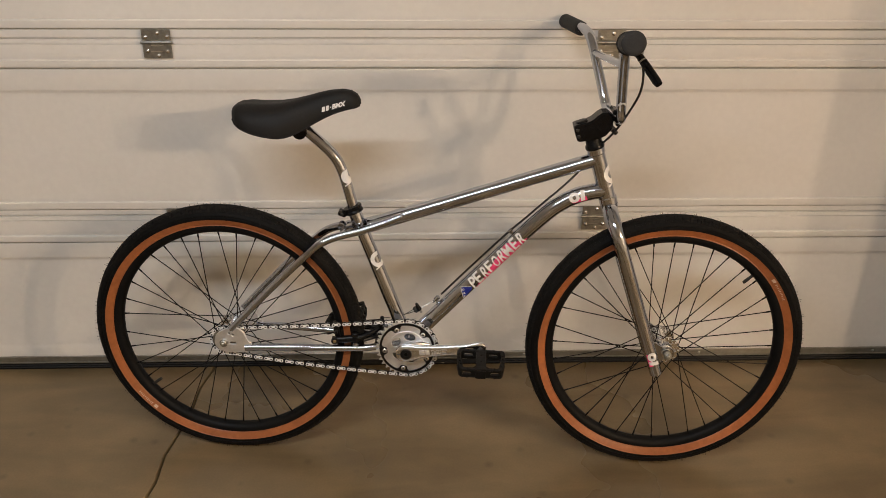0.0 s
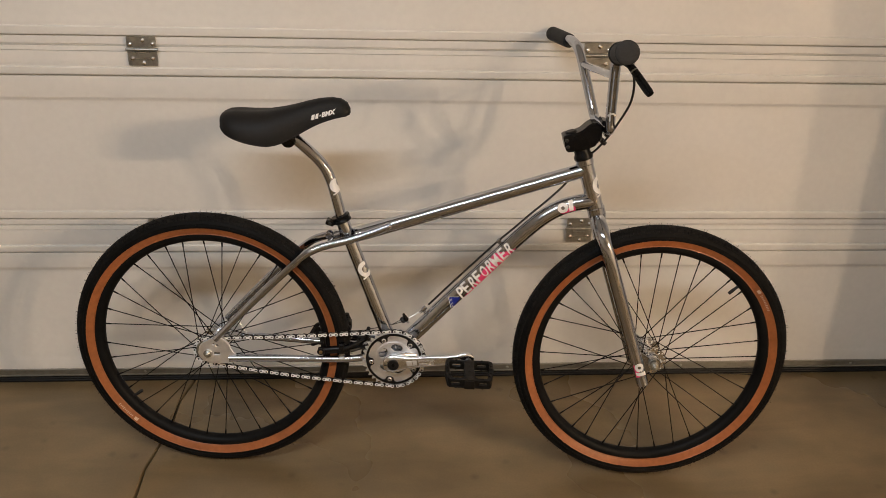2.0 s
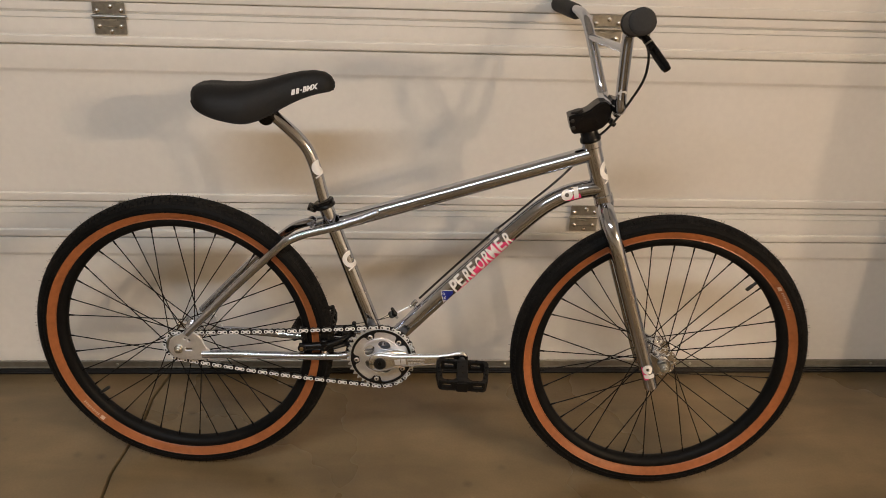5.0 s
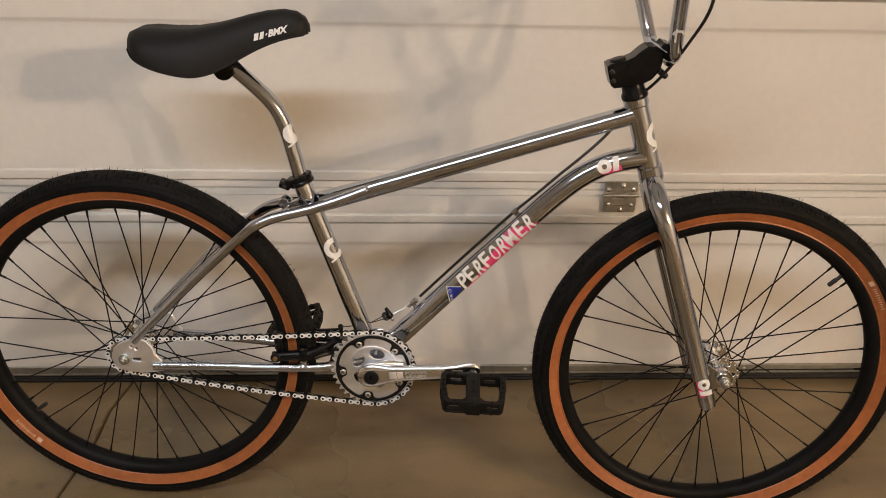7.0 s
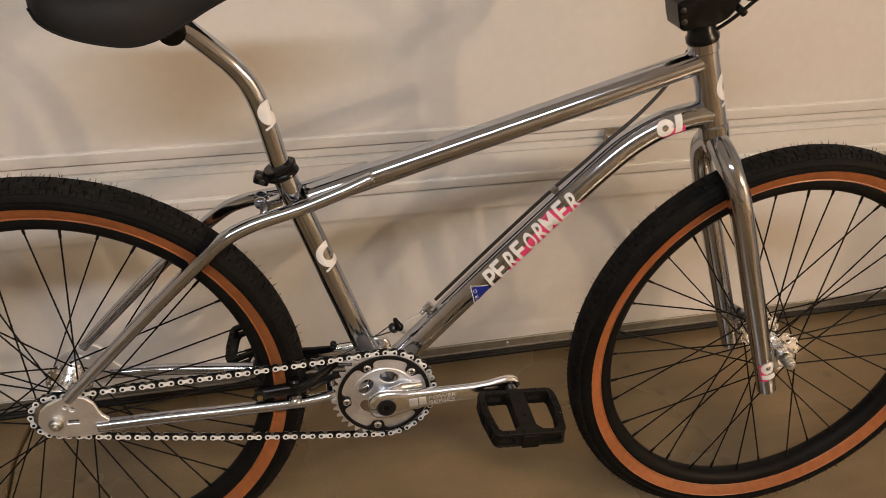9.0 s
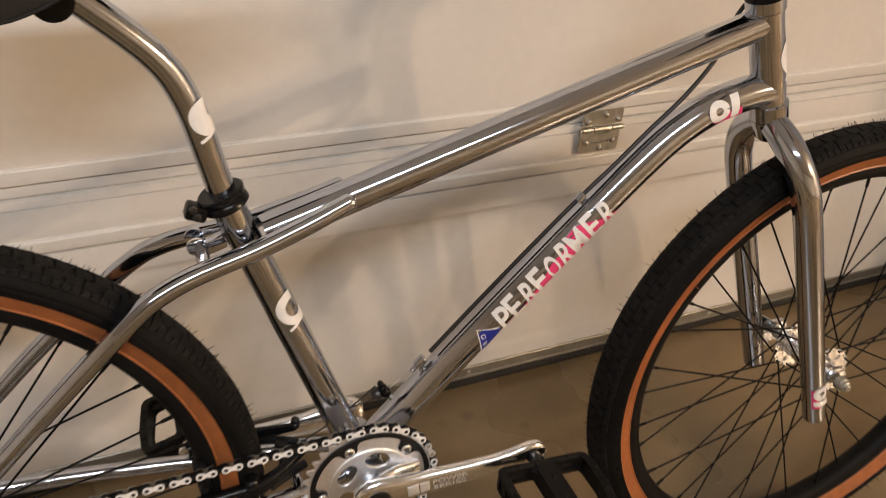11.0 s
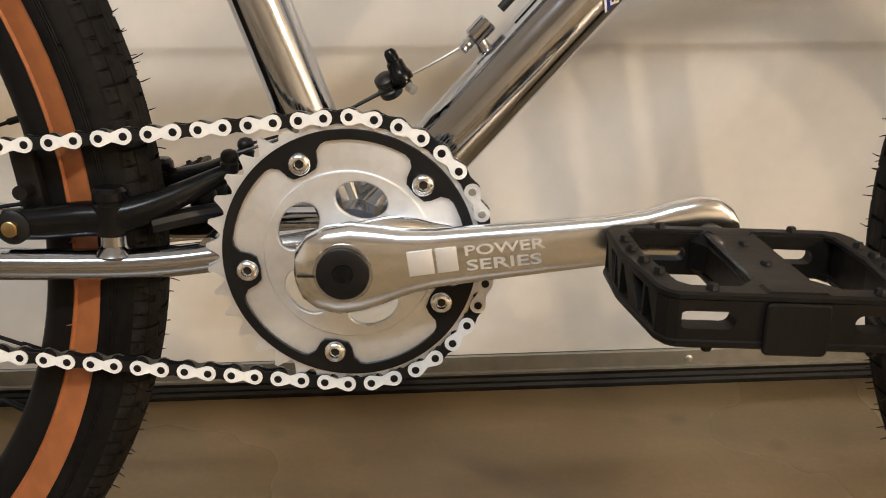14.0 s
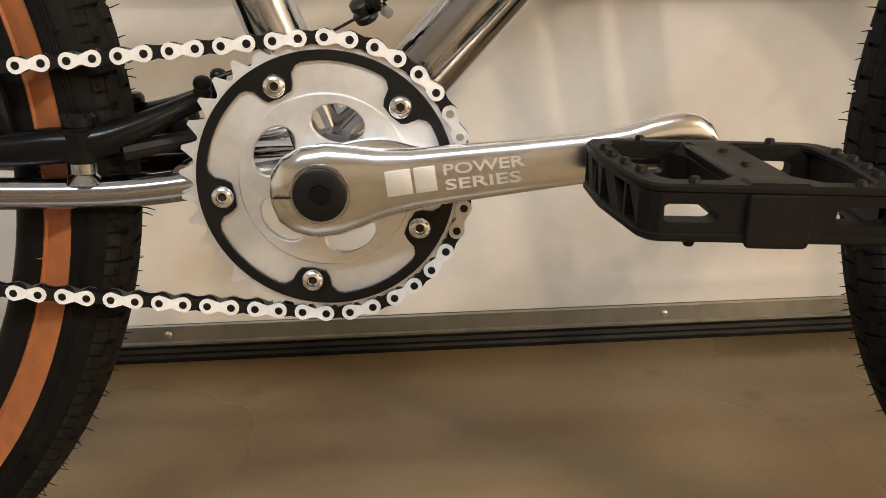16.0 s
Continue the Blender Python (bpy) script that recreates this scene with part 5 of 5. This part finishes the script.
# ---- rear brake ----
for s in (1, -1):
    bm = bmesh.new()
    sweep(bm, [Q(p) for p in [(0.2600, 0.0075, 0.0530 * s), (0.280, 0.0085, 0.0530 * s), (0.300, 0.0105, 0.0525 * s), (0.3216, 0.0122, 0.0515 * s), (0.3438, 0.0191, 0.0445 * s), (0.3629, 0.0271, 0.0355 * s), (0.3735, 0.0316, 0.0305 * s)]], [0.0080, 0.0088, 0.0092, 0.0090, 0.0068, 0.0054, 0.0048], 16, 6, flat=(0.9, 1.05))
    turned(bm, P(0.3155, 0.0020, 0.0515 * s), (0, 0, 1), [(0, 0.0082), (0.001, 0.0094), (0.0165, 0.0096), (0.0175, 0.0084), (0.0185, 0.0084), (0.0192, 0.0092), (0.0235, 0.0090), (0.0258, 0.0072), (0.0264, 0.004)], 24)
    arm = part("brake_arm", bm, M_GLOSSBLK, bike, "gloss black U-brake arm")
    arm.location = (0, 0.0105 * s, -0.0036)
    bm = bmesh.new()
    turned(bm, P(0.3155, -0.0085, 0.0520 * s), (0, 0, 1), [(0, 0.0105), (0.0030, 0.0086), (0.0048, 0.0068), (0.012, 0.0066)], 18)
    part("brake_post", bm, M_CHROME, arm)
    bm = bmesh.new()
    turned(bm, P(0.2665, 0.0075, 0.0590 * s), (0, -s, 0), [(0, 0.0090), (0.002, 0.0090), (0.003, 0.0070)], 18)
    part("washer", bm, M_BLACK, arm)
    bm = bmesh.new()
    turned(bm, P(0.2665, 0.0075, 0.0612 * s), (0, -s, 0), [(0, 0.0042), (0.0035, 0.0042), (0.004, 0.0034)], 16)
    part("pivot_bolt", bm, M_BRASS, arm)
    bm = bmesh.new()
    box(bm, P(0.2685, 0.0275, 0.036 * s), (0.013, 0.013, 0.042), Matrix.Rotation(radians(-8), 3, "Y"), 0.002)
    turned(bm, P(0.2685, 0.024, 0.0335 * s), (0, -s, 0), [(0, 0.004), (0.019, 0.004)], 12)
    part("brake_shoe", bm, M_BLACK, arm, "black rubber brake shoe")
    bm = bmesh.new()
    turned(bm, P(0.3740, 0.0312, 0.0305 * s), (0.05, 0, 1), [(0, 0.0046), (0.0050, 0.0052), (0.0062, 0.0042), (0.0080, 0.0050), (0.0105, 0.0047), (0.0123, 0.0032), (0.0130, 0.0010)], 18)
    part("cable_bolt", bm, M_BLACK, arm)
    tube("straddle_wire", [(0.374, 0.040, 0.027 * s), (0.420, 0.055, 0.014 * s), (0.462, 0.076, 0.001 * s)], 0.0009, M_DARK, arm, seg=6, k=2)
# spring and clamp hardware behind the arms
for s in (1, -1):
    bm = bmesh.new()
    turned(bm, P(0.3565, 0.0050, 0.020 * s), (0, 0, 1), [(0, 0.0058), (0.002, 0.0074), (0.0125, 0.0074), (0.0145, 0.0068), (0.0150, 0.0050)], 20)
    sweep(bm, [P(0.335, 0.006, 0.046 * s), P(0.356, 0.009, 0.036 * s), P(0.376, 0.010, 0.026 * s)], 0.005, 10, 3)
    part("brake_spring", bm, M_BLACK, bike, "black brake spring hardware").location = (0, 0.008 * s, -0.003)
# cable pinch bolt and hanger
bm = bmesh.new()
axk = Vector((-0.42, 0, 0.9))
turned(bm, P(0.4695, 0.0735, 0.010), axk, [(0, 0.0042), (0.003, 0.0042), (0.003, 0.0062), (0.006, 0.0064), (0.0085, 0.0054), (0.0095, 0.0050), (0.014, 0.0046), (0.015, 0.0036), (0.0195, 0.0034), (0.0215, 0.002)], 18)
hang = part("cable_hanger", bm, M_GLOSSBLK, bike, "black cable hanger with a capped pinch bolt")
bm = bmesh.new()
turned(bm, P(0.4600, 0.0730, 0.004), (-0.35, -0.5, 0.8), [(-0.006, 0.003), (-0.005, 0.0065), (-0.001, 0.0068), (0.001, 0.0035), (0.003, 0.0062), (0.006, 0.006), (0.008, 0.003)], 16)
part("hanger_yoke", bm, M_DARK, hang)
bm = bmesh.new()
turned(bm, P(0.4716, 0.0735, 0.014), (0.6, -0.6, -0.3), [(0, 0.003), (0.004, 0.003)], 6)
part("hex_nut", bm, M_GALV, hang)
tube("brake_wire", [(0.4705, 0.0785, 0.008), (0.484, 0.0850, 0.003), (0.501, 0.0945, 0.0)], 0.0008, M_WIRE, hang, seg=6, k=2)

# ---- stickers ----


def on_tube(a, b, r, parent, shapes, name="sticker", label=""):
    """Thin patches on a straight tube from a to b: shapes of (material, polygon of (along, round) in metres); round is from the drive side, up positive."""
    A, B = Q(a), Q(b)
    ax = (B - A).normalized()
    out = Vector((0, -1, 0))
    out = (out - ax * out.dot(ax)).normalized()
    upv = ax.cross(out)
    if upv.z < 0:
        upv = -upv
    for i, (m, poly, lift) in enumerate(shapes):
        tmp = bmesh.new()
        vs = [tmp.verts.new((x, y, 0)) for x, y in poly]
        tmp.faces.new(vs)
        bmesh.ops.triangulate(tmp, faces=tmp.faces[:])
        bmesh.ops.subdivide_edges(tmp, edges=tmp.edges[:], cuts=2, use_grid_fill=True)
        bmesh.ops.subdivide_edges(tmp, edges=tmp.edges[:], cuts=1, use_grid_fill=True)
        for v in tmp.verts:
            s, h = v.co.x, v.co.y
            th = h / r
            v.co = A + ax * s + (out * math.cos(th) + upv * math.sin(th)) * (r + 0.0003 + lift)
        me_ob = part(name, tmp, m, parent, label if i == 0 else "", 80)
        md = me_ob.data
        md.materials[0] = m


def stroke(pts, wd):
    """A bent band of even width as a polygon."""
    Ls, Rs = [], []
    for i, p in enumerate(pts):
        a, b = Vector(pts[max(i - 1, 0)]), Vector(pts[min(i + 1, len(pts) - 1)])
        t = (b - a).normalized()
        nn = Vector((-t.y, t.x)) * wd / 2
        Ls.append((p[0] + nn.x, p[1] + nn.y))
        Rs.append((p[0] - nn.x, p[1] - nn.y))
    return Ls + Rs[::-1]


def ring_arc(cx, cy, r, wd, a0, a1, n=14):
    return stroke([(cx + r * math.cos(radians(a0 + (a1 - a0) * i / n)), cy + r * math.sin(radians(a0 + (a1 - a0) * i / n))) for i in range(n + 1)], wd)


DT_A, DT_B, DT_R = (0.496, 0.0465, 0), (0.690, 0.2555, 0), 0.0188
S0 = 0.098
TL, BL = (S0 + 0.021, 0.0135), (S0 + 0.004, -0.0135)
shapes = [(M_BLUE, [BL, (S0 + 0.014, -0.0150), (S0 + 0.036, -0.0105), (S0 + 0.0395, -0.0055), TL], 0.0),
          (M_DECALW, stroke([BL, TL, (S0 + 0.040, -0.0040)], 0.0014), 0.0003)]
pink = [(S0 + s, h) for s, h in ((0.040, -0.0195), (0.105, -0.0215), (0.175, -0.0215), (0.220, -0.0125), (0.200, -0.002), (0.188, 0.007), (0.174, 0.015), (0.160, 0.0135), (0.150, 0.006), (0.128, 0.005), (0.110, -0.001), (0.092, -0.006), (0.070, -0.011))]
shapes.append((M_PINK, pink, 0.0))
on_tube(DT_A, DT_B, DT_R, frame_ob, shapes)
# brush-lettered word, each letter a little out of line
A, B = Q(DT_A), Q(DT_B)
ax = (B - A).normalized()
side_v = Vector((0, -1, 0))
up_v = side_v.cross(ax) if side_v.cross(ax).z > 0 else ax.cross(side_v)
tilts = (0.16, 0.02, 0.20, 0.04, 0.12, 0.20, -0.02, 0.06, 0.20)
rises = (0.0, 0.0012, -0.0008, 0.001, -0.0004, 0.0006, 0.0, 0.0012, -0.0006)
pos = S0 + 0.0405
for ch, tilt, rise in zip("PERFORMER", tilts, rises):
    wide = 0.0200 if ch == "M" else 0.0158
    bm = lettering(ch, 0.0305, wide, tilt, 0.022)
    for v in bm.verts:
        th = (v.co.y - 0.0152 + rise) / DT_R
        v.co = A + ax * (pos + v.co.x) + (side_v * math.cos(th) + up_v * math.sin(th)) * (DT_R + 0.0010)
    part("lettering", bm, M_DECALW, frame_ob, "white brush lettering on the down tube" if pos < S0 + 0.041 else "", 80)
    pos += wide + 0.0033
# small word standing along the slanted edge of the blue field
run = (Vector(TL) - Vector(BL)).normalized()
rise_v = Vector((-run.y, run.x))
for ch, at in (("P", 0.0035), ("R", 0.0120), ("O", 0.0205)):
    bm = lettering(ch, 0.0052, 0.0058, 0.0, 0.01)
    for v in bm.verts:
        q = Vector(BL) + run * (at + v.co.x) - rise_v * (0.0075 - v.co.y)
        th = q.y / DT_R
        v.co = A + ax * q.x + (side_v * math.cos(th) + up_v * math.sin(th)) * (DT_R + 0.0012)
    part("lettering", bm, M_DECALW, frame_ob, "", 80)


def round_badge(a, b, r, parent, s, h, size, filled=False):
    """An open white ring with a short tail and a grey drop."""
    sh = [(M_DECALW, ring_arc(s, h, size * (0.55 if filled else 1.0), size * (1.45 if filled else 0.68), 15, -235, 18), 0.0),
          (M_DECALW, stroke([(s - size * 1.55, h - size * 1.0), (s - size * 1.15, h + size * 0.1)], size * 0.22), 0.0001)]
    if not filled:
        sh.append((M_GALV, circle(s - size * 0.2, h + size * 0.15, size * 0.22, 12), 0.0001))
    on_tube(a, b, r, parent, sh)


ST_A, ST_B = (0.4375, -0.005, 0), (0.3125, 0.326, 0)
round_badge(ST_A, ST_B, 0.0161, frame_ob, 0.221, 0.013, 0.0145)
SP_A, SP_B = (0.3125, 0.330, 0), (0.2985, 0.385, 0)
post_ob = bpy.data.objects["seat_post"]
round_badge(SP_A, SP_B, 0.0129, post_ob, 0.077, 0.011, 0.0130, True)
HT_A, HT_B = (HEAD_BOT[0], HEAD_BOT[1], 0), (HEAD_TOP[0], HEAD_TOP[1], 0)
round_badge(HT_A, HT_B, 0.0187, bpy.data.objects["head_tube"], 0.070, 0.0250, 0.0165)
# white and pink block marks on the fork leg, down tube end and bars
def block_mark(a, b, r, parent, s, h, k, flip=1):
    sh = [(M_PINK, [(s - 0.011 * k, h - 0.0092 * k), (s + 0.012 * k, h - 0.0090 * k), (s + 0.0115 * k, h - 0.002 * k), (s - 0.010 * k, h - 0.003 * k)], 0.0),
          (M_DECALW, ring_arc(s - 0.0055 * k, h, 0.0052 * k, 0.0050 * k, 0, 359, 16), 0.0003),
          (M_DECALW, [(s + 0.0025 * k, h - 0.0076 * k), (s + 0.0085 * k, h - 0.0076 * k), (s + 0.0110 * k, h + 0.0080 * k), (s + 0.0045 * k, h + 0.0080 * k)], 0.0003)]
    on_tube(a, b, r, parent, sh)


block_mark((0.990, 0.098, 0.0625), (1.0405, -0.0485, 0.0625), 0.0151, fork_ob, 0.110, 0.001, 1.45)
block_mark((0.825, 0.371, 0), (0.862, 0.3825, 0), 0.0190, frame_ob, 0.006, 0.003, 1.6)
on_tube((0.902, 0.590, 0.0640), (0.897, 0.640, 0.0890), 0.0114, bar_ob, [(M_DECALW, ring_arc(0.016, 0.0, 0.008, 0.004, 90, -90), 0.0), (M_DECALW, stroke([(0.004, -0.004), (0.028, -0.004)], 0.003), 0.0001)])

# ---- setting last ----
build_floor()
build_shell()
build_door()
